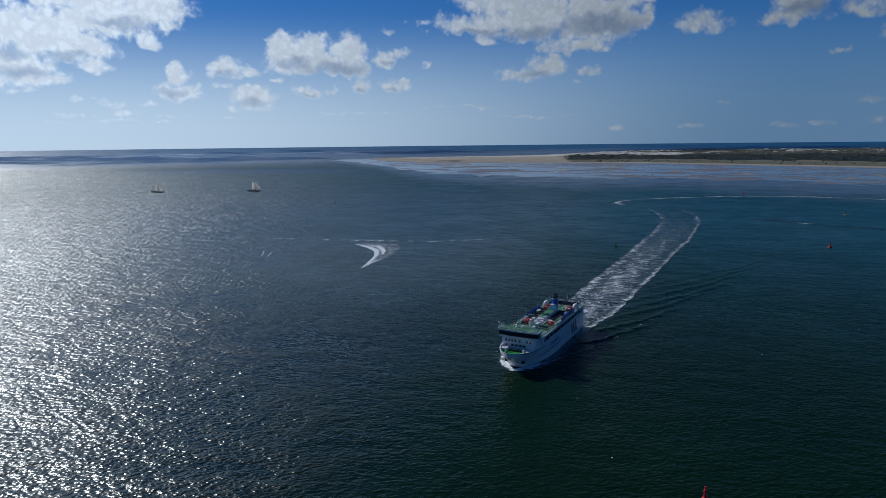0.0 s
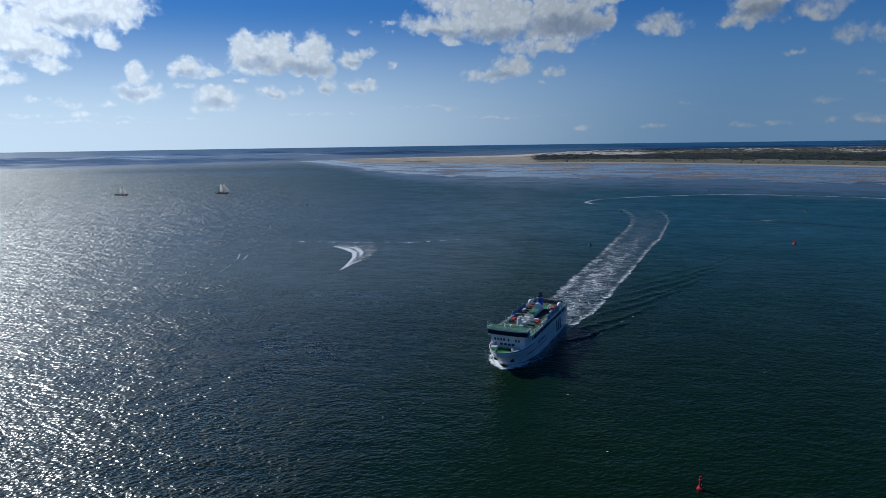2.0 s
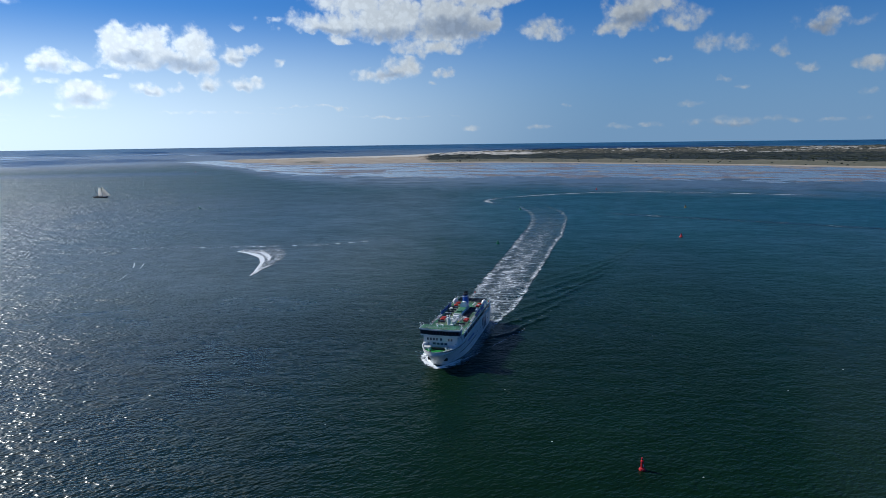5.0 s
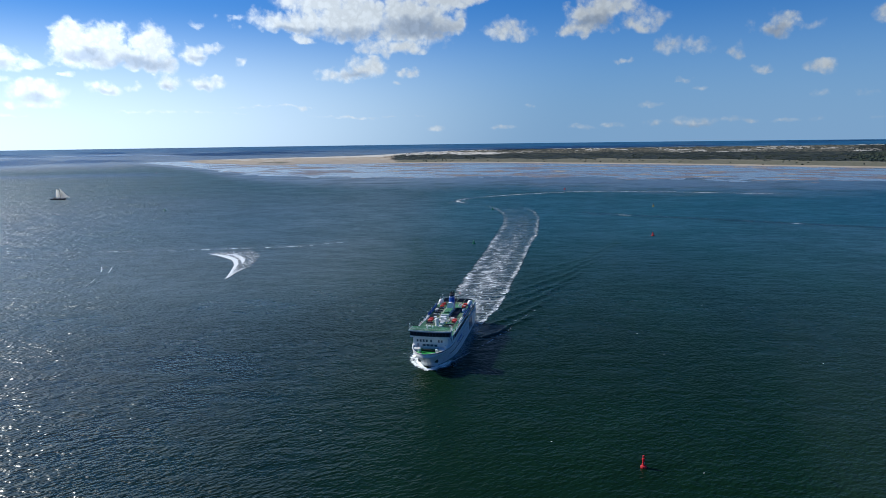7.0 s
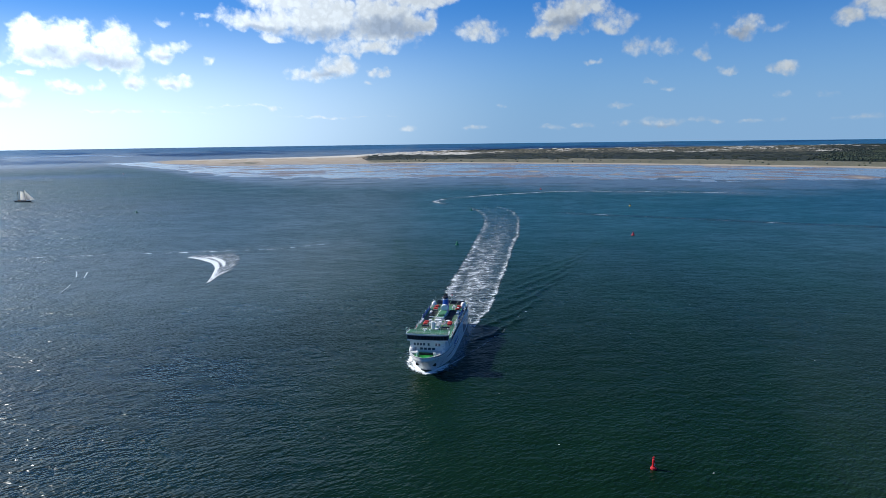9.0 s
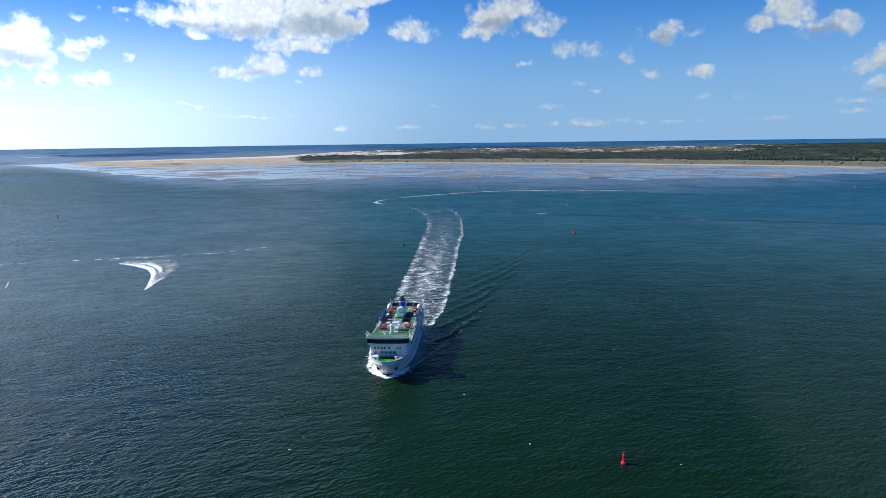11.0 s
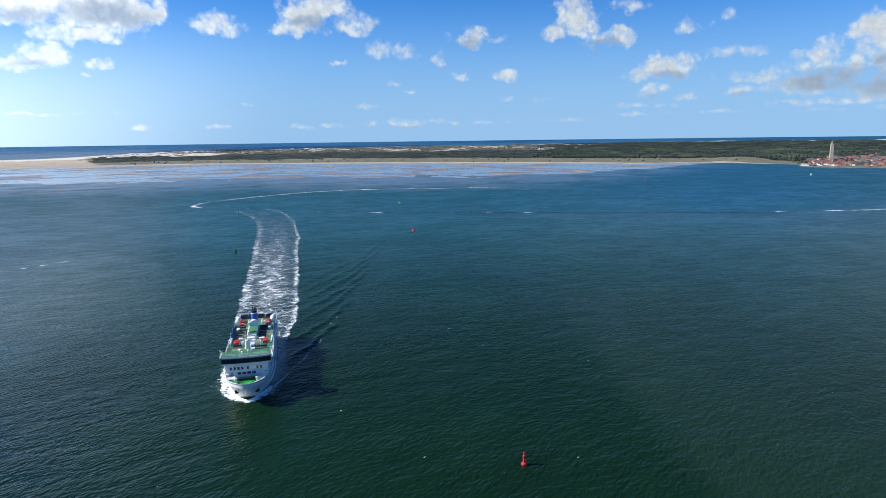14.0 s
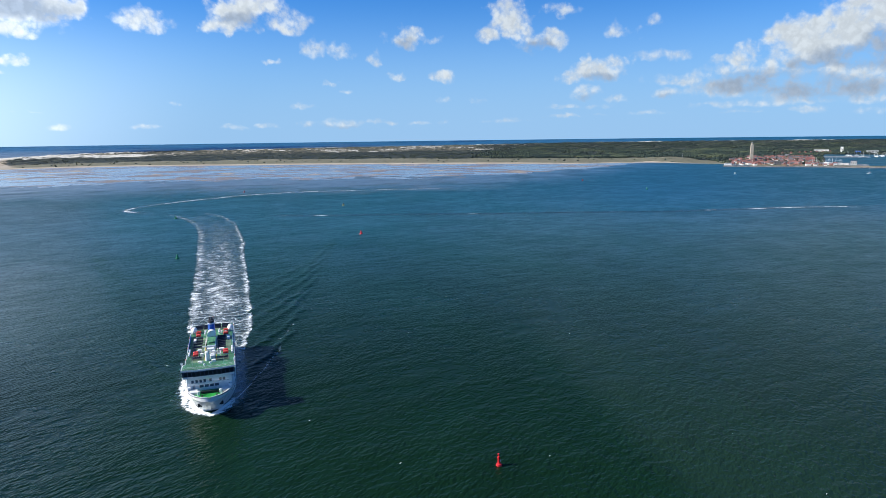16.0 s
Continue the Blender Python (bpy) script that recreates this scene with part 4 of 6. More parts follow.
def hull_breadth(y, z):
    zt, zl, bt = hull_top(y), hull_low(y), beam_top(y)
    if y >= 32:
        return bt * max((z - zl) / (zt - zl), 0) ** 0.5
    bw = beam_water(y)
    if z < 0:
        return bw * max(1 - (z / -3.2) ** 4, 0.0)
    k = min(z / zt, 1)
    return bw + (bt - bw) * k ** (0.7 if y > 10 else 0.5)


def hull_shape():
    sh = Shape()
    rings = []
    for y in [-30, -29, -25, -15, -5, 5, 10, 14, 18, 21, 24, 26, 28, 29.5, 31, 32, 33, 34, 35, 36, 37, 38, 38.8, 39.5, 40, 40.3, 40.5]:
        zt, zl, bt = hull_top(y), hull_low(y), beam_top(y)
        inner = max(bt - 0.28, 0.02)
        half = [(inner, min(6.0, zt)), (inner, zt), (bt, zt)]
        for f in (0.93, 0.84, 0.74, 0.62, 0.5, 0.38, 0.26, 0.14, 0.05):
            z = zl + (zt - zl) * f
            half.append((hull_breadth(y, z), z))
        half.append((0.0, zl))
        rings.append([(x, y, z) for x, z in half] + [(-x, y, z) for x, z in reversed(half[:-1])])
    return sh.loft(rings)


def sail_flag():
    rows = [[(0.03 + 0.18 * math.sin(u * 5), -30.5 - u * 1.6, DECK_Z + 2.5 + v - u * 0.15) for u in (0, 0.25, 0.5, 0.75, 1)] for v in (0, 0.8)]
    rows2 = [[(x + 0.03, y, z) for x, y, z in r] for r in rows]
    return Shape().loft(rows, caps=False, closed=False).loft(rows2, caps=False, closed=False)


def build_ferry():
    ship = thing("ferry", SHIP, "white car ferry with green decks and a blue funnel under way", "ferry")
    hull = part("hull", hull_shape(), HULL_WHITE, ship, "white flared steel hull with rust streaks", smooth=False)
    # bow line and capping rail
    for sgn in (-1, 1):
        cap, line = Shape(), Shape()
        ys = [y / 2 for y in range(44, 82)]
        cap.loft([[(sgn * (beam_top(y) - 0.34), y, hull_top(y) - 0.02), (sgn * (beam_top(y) + 0.05), y, hull_top(y) - 0.02),
                   (sgn * (beam_top(y) + 0.05), y, hull_top(y) + 0.10), (sgn * (beam_top(y) - 0.34), y, hull_top(y) + 0.10)] for y in ys])
        part("bulwark_cap", cap, WHITE, hull)
        line.loft([[(sgn * (hull_breadth(y, z) + 0.03), y, z), (sgn * (hull_breadth(y, z + 0.32) + 0.03), y, z + 0.32),
                    (sgn * (hull_breadth(y, z + 0.32) - 0.1), y, z + 0.32), (sgn * (hull_breadth(y, z) - 0.1), y, z)]
                   for y in ys for z in [hull_top(y) - 0.62]])
        part("sheer_line", line, NAVY, hull, "dark blue line round the bow")
        strake = Shape().loft([[(sgn * (hull_breadth(y, 3.0) + 0.02), y, 3.0), (sgn * (hull_breadth(y, 3.28) + 0.06), y, 3.05),
                                (sgn * (hull_breadth(y, 3.28) + 0.06), y, 3.28), (sgn * (hull_breadth(y, 3.3) - 0.1), y, 3.3)] for y in [2 + k * 1.5 for k in range(17)]])
        part("rubbing_strake", strake, BLACK, hull)
        # slanted blue stripes astern
        for k in range(3):
            y0 = -17.5 + k * 2.9
            s = Shape().loft([[(sgn * 7.9, y0 - 1.5, 1.6), (sgn * 7.9, y0 - 0.0, 1.6), (sgn * 7.9, y0 + 1.9, 7.1), (sgn * 7.9, y0 + 0.4, 7.1)],
                              [(sgn * 8.04, y0 - 1.5, 1.6), (sgn * 8.04, y0 - 0.0, 1.6), (sgn * 8.04, y0 + 1.9, 7.1), (sgn * 8.04, y0 + 0.4, 7.1)]])
            part("stripe", s, NAVY, hull, "slanted dark blue stripe")
        # the ship's lettering as plain bars
        for k in range(9):
            y0 = 6.4 + k * 1.15
            part("lettering_bar", Shape().box(*sorted((sgn * 7.6, sgn * (hull_breadth(y0, 5.2) + 0.03))), y0, y0 + 0.75, 4.7, 5.75), BLUE, hull)
        x = hull_breadth(34.0, 3.1)
        part("anchor_pocket", Shape().box(*sorted((sgn * (x - 1.2), sgn * (x + 0.06))), 33.4, 35.0, 2.5, 3.7, 0.1), BLACK, hull)
    part("transom_door", Shape().box(-5.5, 5.5, -30.15, -29.9, 1.5, 6.6), GREY, hull, "grey stern ramp door")
    # fore deck with its gear
    ys = [30.4, 32, 33.5, 35, 36.3, 37.4, 38.3]
    edge = [(beam_top(y) - 0.3, y) for y in ys]
    part("foredeck", Shape().prism([(x, y) for x, y in edge] + [(-x, y) for x, y in reversed(edge)], 5.9, 6.16), FOREDECK, ship, "bright green painted fore deck")
    for sgn in (-1, 1):
        part("side_locker", Shape().box(*sorted((sgn * 3.6, sgn * 6.2)), 30.6, 33.6, 6.16, 7.0, 0.15), WHITE, ship)
        w = Shape().turned(sgn * 3.3, 34.2, [(6.16, 0.42), (7.0, 0.42), (7.2, 0.55), (7.5, 0.5), (7.6, 0.2)], 12)
        part("vent", w, WHITE, ship, "white mushroom vent")
        b = Shape()
        for dy in (0, 0.8):
            b.turned(sgn * 2.2, 36.6 + dy, [(6.16, 0.22), (6.7, 0.22), (6.75, 0.3), (6.85, 0.3), (6.9, 0.1)], 10)
        part("bollard", b, BLACK, ship)
    win = Shape()
    win.box(-2.6, 2.6, 33.1, 33.5, 6.16, 6.6, 0.05)
    win.tube((-2.6, 33.3, 6.7), (2.6, 33.3, 6.7), 0.3, 10)
    part("windlass", win, BLACK, ship, "dark anchor windlass across the fore deck")
    # deck house
    outline = [(-7.7, -29.6), (7.7, -29.6), (7.7, 24.0), (7.0, 28.5), (6.8, 30.3), (-6.8, 30.3), (-7.0, 28.5), (-7.7, 24.0)]
    house = part("deckhouse", Shape().prism(outline, 5.25, DECK_Z - 0.12), WHITE, ship, "white painted deckhouse")
    pane_up = Shape().box(-0.36, 0.36, 0, 0.07, 0, 0.95).mesh("front_window", PANE)
    pane_low = Shape().box(-0.6, 0.6, 0, 0.07, 0, 0.85).mesh("front_window", PANE)
    for x in (5.1, 3.85, 2.65, 1.45, -0.3, -3.3, -4.45):
        o = new("front_window", pane_up)
        o.parent, o.location = house, (x, 30.27, 8.85)
    for x in (2.5, 0.95, -0.6, -2.15):
        o = new("front_window", pane_low)
        o.parent, o.location = house, (x, 30.27, 7.15)
    side_pane = Shape().box(0, 0.05, -0.95, 0.95, 0, 1.15).mesh("side_window", GLASS)
    for sgn in (-1, 1):
        part("window_band", Shape().box(*sorted((sgn * 7.6, sgn * 7.735)), -27, 23.6, 7.95, 9.45), NAVY, house, "dark blue band of windows")
        for k in range(20):
            o = new("side_window", side_pane)
            o.parent, o.location = house, (sgn * 7.735 - (0.0 if sgn > 0 else 0.05), -25.4 + k * 2.5, 8.15)
        # gallery below the sun deck: ledge, posts
        part("gallery_ledge", Shape().box(*sorted((sgn * 7.5, sgn * 8.05)), -29.6, 24, HULL_Z, HULL_Z + 0.14), WHITE, house)
        post = Shape().box(-0.06, 0.06, -0.09, 0.09, HULL_Z, DECK_Z - 0.1).mesh("post", WHITE)
        for k in range(12):
            o = new("post", post)
            o.parent, o.location = house, (sgn * 7.97, -28.8 + k * 4.7, 0)
        stair = Shape()
        for k in range(9):
            stair.box(*sorted((sgn * 7.0, sgn * 7.75)), 25.0 + k * 0.33, 25.4 + k * 0.33, 7.4 + k * 0.38, 7.48 + k * 0.38)
        part("side_stair", stair, GREY, house)
    # sun deck
    slab = [(-8.0, -29.9), (8.0, -29.9), (8.0, 25.6), (7.4, 26.6), (-7.4, 26.6), (-8.0, 25.6)]
    deck = part("sun_deck", Shape().prism(slab, DECK_Z - 0.12, DECK_Z + 0.06), DECK, ship, "worn green painted sun deck")
    for x0, x1, y0, y1 in ((2.1, 6.9, -13, 6), (-6.9, -5.0, -13, 6), (-6.8, 6.8, -28.5, -21.8), (2.2, 6.4, 10.5, 15.5), (-6.2, -2.2, 10.5, 15.5)):
        part("deck_panel", Shape().box(x0, x1, y0, y1, DECK_Z + 0.064, DECK_Z + 0.10), DECK_WORN, deck, "walked-off pale green deck panel")
    for sgn in (-1, 1):
        part("deck_edge", Shape().box(*sorted((sgn * 7.9, sgn * 8.06)), -29.9, 24.6, DECK_Z - 0.35, DECK_Z + 0.16), WHITE, deck)
        part("deck_stripe", Shape().box(*sorted((sgn * 1.85, sgn * 2.0)), -13, 14, DECK_Z + 0.064, DECK_Z + 0.09), YELLOW, deck)
    # railings
    rail_post = Shape().tube((0, 0, DECK_Z), (0, 0, DECK_Z + 1.15), 0.04, 5).mesh("rail_post", WHITE)
    for sgn in (-1, 1):
        bars = Shape()
        for z in (0.45, 0.8, 1.15):
            bars.tube((sgn * 7.85, -29.7, DECK_Z + z), (sgn * 7.85, 25.6, DECK_Z + z), 0.035, 5)
        r = part("railing", bars, WHITE, ship, "white tubular deck railing")
        for k in range(24):
            o = new("rail_post", rail_post)
            o.parent, o.location = r, (sgn * 7.85, -29.6 + k * 2.34, 0)
    bars = Shape()
    for z in (0.45, 0.8, 1.15):
        bars.tube((-7.85, -29.7, DECK_Z + z), (7.85, -29.7, DECK_Z + z), 0.035, 5)
    r = part("railing", bars, WHITE, ship, "white tubular deck railing")
    for k in range(7):
        o = new("rail_post", rail_post)
        o.parent, o.location = r, (-7 + k * 2.33, -29.7, 0)
    # wheelhouse with wings
    z0, z1 = 11.06, 13.35
    body = [(-6.9, 26.2), (6.9, 26.2), (7.0, 28.5), (7.8, 29.0), (7.8, 31.0), (4.0, 31.6), (-4.0, 31.6), (-7.8, 31.0), (-7.8, 29.0), (-7.0, 28.5)]
    bridge = part("wheelhouse", Shape().prism(body, 10.75, z1), WHITE, ship, "white wheelhouse with a dark window band")
    band = Shape()
    ring = lambda k, z: [(x * (1 + k), 28 + (y - 28) * (1 + k * 1.6), z) for x, y in body]
    band.loft([ring(0.006, z0 + 0.35), ring(0.012, z1 - 0.25)])
    part("window_band", band, NAVY, bridge, "dark blue band round the wheelhouse")
    for k in range(12):
        x = -6.9 + k * 1.255
        y = 31.68 if abs(x) < 4 else 31.68 - (abs(x) - 4) * 0.158
        pane = Shape().box(-0.5, 0.5, -0.02, 0.05, 0, 1.25)
        o = part("bridge_window", pane, GLASS, bridge)
        o.location, o.rotation_euler = (x, y, z0 + 0.55), (0, 0, 0 if abs(x) < 4 else (0.158 if x < 0 else -0.158))
    roof_line = [(-7.9, 26.4), (7.9, 26.4), (8.15, 28.6), (8.25, 31.5), (4.0, 32.1), (-4.0, 32.1), (-8.25, 31.5), (-8.15, 28.6)]
    roof = part("bridge_roof", Shape().prism(roof_line, z1, z1 + 0.5), WHITE, ship, "white roof slab over the bridge with green walkway")
    part("roof_deck", Shape().prism([(x * 0.965, 26.6 + (y - 26.4) * 0.93) for x, y in roof_line], z1 + 0.5, z1 + 0.56), DECK, roof, "green painted roof deck")
    for sgn in (-1, 1):
        part("roof_support", Shape().box(*sorted((sgn * 7.2, sgn * 7.7)), 26.5, 28.0, DECK_Z + 0.06, z1), WHITE, roof)
    front_rail = Shape()
    for z in (0.5, 0.9):
        for a, b in (((-8.1, 31.3), (-4, 31.9)), ((-4, 31.9), (4, 31.9)), ((4, 31.9), (8.1, 31.3)), ((8.1, 31.3), (7.8, 26.6)), ((-8.1, 31.3), (-7.8, 26.6))):
            front_rail.tube((*a, z1 + 0.5 + z), (*b, z1 + 0.5 + z), 0.03, 4)
    r = part("railing", front_rail, WHITE, roof, "thin white roof railing")
    for sgn in (-1, 1):
        lamp = Shape().tube((sgn * 7.9, 30.8, z1 + 0.5), (sgn * 7.9, 30.8, z1 + 2.4), 0.05, 5).box(sgn * 7.9 - 0.25, sgn * 7.9 + 0.25, 30.7, 31.1, z1 + 2.3, z1 + 2.7, 0.06)
        part("search_light", lamp, WHITE, roof, "white searchlight on a post")
    for x, y in ((1.2, 29.8), (-0.6, 28.5), (2.0, 27.5)):
        part("antenna", Shape().turned(x, y, [(z1 + 0.5, 0.12), (z1 + 1.0, 0.12), (z1 + 1.05, 0.38), (z1 + 1.35, 0.36), (z1 + 1.55, 0.15)], 10), WHITE, roof)
    # radar mast
    mz = z1 + 0.5
    mast = part("radar_mast", Shape().turned(0.9, 14.2, [(DECK_Z, 0.8), (13.4, 0.7), (13.6, 0.8), (13.8, 0.5)], 16), WHITE, ship, "white round mast base with dark radar mast", smooth=False)
    pole = Shape().tube((0.9, 14.2, 13.5), (0.9, 14.2, 19.2), 0.13, 6, 0.07)
    pole.tube((-0.5, 14.2, 16.3), (2.3, 14.2, 16.3), 0.07, 5).tube((0.0, 14.2, 17.6), (1.8, 14.2, 17.6), 0.06, 5)
    pole.tube((0.9, 12.2, 14.3), (0.9, 14.1, 17.0), 0.07, 5)
    part("mast_pole", pole, BLACK, mast, "dark mast pole with yards")
    part("radar_scanner", Shape().box(-0.5, 2.3, 14.3, 14.55, 15.5, 15.75, 0.05), WHITE, mast)
    part("mast_step", Shape().box(-1.5, 0.0, 10.2, 13.2, DECK_Z + 0.06, 11.7, 0.12), WHITE, ship, "white equipment casing")
    pipes = Shape()
    for k in range(5):
        pipes.tube((-3.4, 9.2 + k * 0.9, 12.0), (0.2, 9.2 + k * 0.9, 12.0), 0.07, 5)
    pipes.tube((-3.4, 9.2, 12.0), (-3.4, 12.8, 12.0), 0.09, 5).tube((-3.4, 9.2, DECK_Z), (-3.4, 9.2, 12.0), 0.09, 5).tube((-3.4, 12.8, DECK_Z), (-3.4, 12.8, 12.0), 0.09, 5)
    part("pipe_rack", pipes, WHITE, ship, "white pipe rack")
    # casing and funnel
    cas = part("engine_casing", Shape().box(-1.7, 1.7, -8.4, 3.0, DECK_Z + 0.06, 12.2, 0.1), WHITE, ship, "white engine casing with a green top")
    part("casing_top", Shape().box(-1.5, 1.5, -7.8, 2.6, 12.2, 12.27), DECK, cas)
    part("casing_hatch", Shape().box(-0.9, 0.9, -1.4, 0.6, 12.27, 12.75, 0.1), DECK, cas)
    fun = part("funnel", Shape().turned(0, -11.6, [(DECK_Z, 1.55), (12.6, 1.5), (12.9, 1.38)], 20, 1.0, 1.9), WHITE, ship, "blue funnel with white base and black top")
    arch = Shape()
    arch.loft([[(1.45 * math.cos(math.pi * k / 12), y, 13.1 + 1.45 * math.sin(math.pi * k / 12)) for k in range(13)] + [(-1.45, y, DECK_Z + 0.1), (1.45, y, DECK_Z + 0.1)] for y in (-10.2, -7.9)])
    part("air_intake", arch, WHITE, fun, "rounded white air intake")
    part("funnel_shaft", Shape().turned(0, -12.0, [(12.7, 1.36), (17.0, 1.2)], 20, 1.0, 1.7), BLUE, fun, "blue funnel shaft")
    part("funnel_band", Shape().turned(0, -12.0, [(16.45, 1.25), (16.75, 1.24)], 20, 1.0, 1.7), WHITE, fun)
    part("funnel_cap", Shape().turned(0, -12.0, [(17.0, 1.26), (17.6, 1.2), (17.7, 0.9)], 20, 1.0, 1.7), BLACK, fun)
    for dx, dy in ((-0.4, -1.0), (0.4, -1.0), (-0.4, 0.3), (0.4, 0.3)):
        part("exhaust_pipe", Shape().tube((dx, -12 + dy, 17.5), (dx, -12.3 + dy, 18.5), 0.26, 8), BLACK, fun)
    # rounded white casings astern, rafts and lockers
    for sgn in (-1, 1):
        dome = Shape()
        prof = [(0.0, 1.0), (1.2, 1.0), (1.9, 0.86), (2.3, 0.55), (2.4, 0.1)]
        dome.turned(sgn * 6.75, -20.4, [(DECK_Z + 0.06 + a * 0.95, b * 1.15) for a, b in prof], 16, 1.0, 1.55)
        part("vent_casing", dome, WHITE, ship, "rounded white ventilation casing", smooth=True)
        for y in (6.7, 9.0, -14.6, -18.6):
            raft = part("raft_box", Shape().box(sgn * 5.0 - 0.9, sgn * 5.0 + 0.9, y - 0.6, y + 0.6, DECK_Z + 0.35, DECK_Z + 1.15, 0.2), ORANGE, ship, "bright orange life raft box")
            part("cradle", Shape().box(sgn * 5.0 - 0.9, sgn * 5.0 + 0.9, y - 0.5, y + 0.5, DECK_Z + 0.06, DECK_Z + 0.35), WHITE, raft)
        for k in range(7):
            part("wind_screen", Shape().box(*sorted((sgn * 7.6, sgn * 7.68)), -15.5 + k * 2.6, -13.1 + k * 2.6, DECK_Z + 0.1, DECK_Z + 1.75), BLUE, ship, "blue tinted wind screen panel")
    # benches
    bench = Shape().box(-1.5, 1.5, -0.28, 0.28, 0.38, 0.48).box(-1.5, 1.5, -0.34, -0.24, 0.45, 0.95).box(-1.3, -1.2, -0.25, 0.25, 0, 0.4).box(1.2, 1.3, -0.25, 0.25, 0, 0.4).mesh("bench", SEAT)
    spots = [(sx, y) for sx in (-3.5, ) for y in (-11, -9, -7, -5, -3, -1, 1, 3)] + [(4.6, y) for y in (-10, -6.5, -3, 0.5)] + [(x, y) for x in (-5, -1.6, 1.8, 5) for y in (-23.2, -25.2, -27.2)] + [(4.4, 12.6), (-4.4, 14.4)]
    for x, y in spots:
        o = new("bench", bench)
        o.parent, o.location = ship, (x, y, DECK_Z + 0.1)
    # deck outfit
    rz = DECK_Z + 0.10
    for x0, x1, y0, y1 in ((2.4, 7.0, 18.2, 24.3), (-6.6, -2.8, 17.8, 22.3), (-1.8, 1.6, 19.6, 24.6)):
        fr = Shape()
        for a, b, c, d in ((x0, x1, y0, y0 + 0.14), (x0, x1, y1 - 0.14, y1), (x0, x0 + 0.14, y0 + 0.14, y1 - 0.14), (x1 - 0.14, x1, y0 + 0.14, y1 - 0.14)):
            fr.box(a, b, c, d, rz - 0.04, rz + 0.10)
        part("deck_coaming", fr, WHITE, deck, "thin white coaming on the green deck")
    part("roof_walkway", Shape().box(-7.6, 7.6, 30.0, 30.8, z1 + 0.564, z1 + 0.6), DECK_WORN, roof)
    for x0, x1, y0, y1 in ((2.7, 6.7, 18.5, 24), (-6.3, -3.1, 18.1, 22)):
        part("deck_panel", Shape().box(x0, x1, y0, y1, DECK_Z + 0.064, DECK_Z + 0.10), DECK_WORN, deck)
    for x, y, w, d, h in ((3.4, 17.0, 0.5, 0.4, 0.9), (-3.0, 23.6, 0.6, 0.4, 0.8), (-5.4, 24.4, 0.5, 0.5, 1.0), (-1.2, 17.6, 0.7, 0.6, 1.2)):
        part("deck_locker", Shape().box(x - w, x + w, y - d, y + d, rz - 0.04, rz + h, 0.08), WHITE, deck, "white equipment locker")
    for x, y in ((4.8, 28.4), (-4.6, 28.4), (0.4, 29.0)):
        part("whip_aerial", Shape().tube((x, y, z1 + 0.5), (x, y - 0.3, z1 + 4.0), 0.035, 4), WHITE, roof)
    stairs = Shape()
    for k in range(10):
        stairs.box(2.0, 3.0, 22.4 + k * 0.4, 22.75 + k * 0.4, DECK_Z + 0.2 + k * 0.28, DECK_Z + 0.28 + k * 0.28)
    for x in (2.0, 3.0):
        stairs.tube((x, 22.3, DECK_Z + 1.0), (x, 26.4, DECK_Z + 3.9), 0.04, 4)
    part("ladder", stairs, WHITE, ship, "white steel ladder up to the bridge roof")
    for k in range(6):
        x, y = (-2.6 if k % 2 else 2.6), -19.6 + 2.0 * (k // 2) * 0.9
        part("mushroom_vent", Shape().turned(x, y, [(DECK_Z, 0.22), (DECK_Z + 0.8, 0.22), (DECK_Z + 0.82, 0.42), (DECK_Z + 1.05, 0.4), (DECK_Z + 1.15, 0.15)], 10), WHITE, ship)
    for sgn in (-1, 1):
        for y in (-27.5, -22.8, -11.0, -4.0, 3.0, 11.5):
            lamp = Shape().tube((sgn * 7.5, y, DECK_Z), (sgn * 7.5, y, DECK_Z + 2.6), 0.05, 5).box(sgn * 7.5 - 0.2, sgn * 7.5 + 0.2, y - 0.12, y + 0.12, DECK_Z + 2.55, DECK_Z + 2.75, 0.03)
            part("deck_lamp", lamp, WHITE, ship)
        for y in (-24.6, -12.0, 0.5, 13.6, 20.5):
            ring_v = [Vector((sgn * 7.95, y + 0.34 * math.cos(a * math.pi / 5), DECK_Z + 0.75 + 0.34 * math.sin(a * math.pi / 5))) for a in range(11)]
            lb = Shape()
            for p, q in zip(ring_v[:-1], ring_v[1:]):
                lb.tube(p, q, 0.09, 5)
            part("life_ring", lb, ORANGE, ship, "orange life ring on the railing")
        for k in range(4):
            part("raft_canister", Shape().tube((sgn * 7.2, 15.4 - k * 1.9 - 6.0, DECK_Z + 0.55), (sgn * 7.2, 14.0 - k * 1.9 - 6.0, DECK_Z + 0.55), 0.36, 10), WHITE, ship, "white life raft canister")
        part("deck_rail", Shape().tube((sgn * 2.15, -13, DECK_Z + 1.0), (sgn * 2.15, 5.6, DECK_Z + 1.0), 0.04, 4).tube((sgn * 2.15, -13, DECK_Z + 0.5), (sgn * 2.15, 5.6, DECK_Z + 0.5), 0.04, 4), WHITE, ship)
        for k in range(5):
            part("casing_window", Shape().box(*sorted((sgn * 1.68, sgn * 1.73)), -7.4 + k * 2.1, -6.2 + k * 2.1, DECK_Z + 0.45, DECK_Z + 0.95), GLASS, cas)
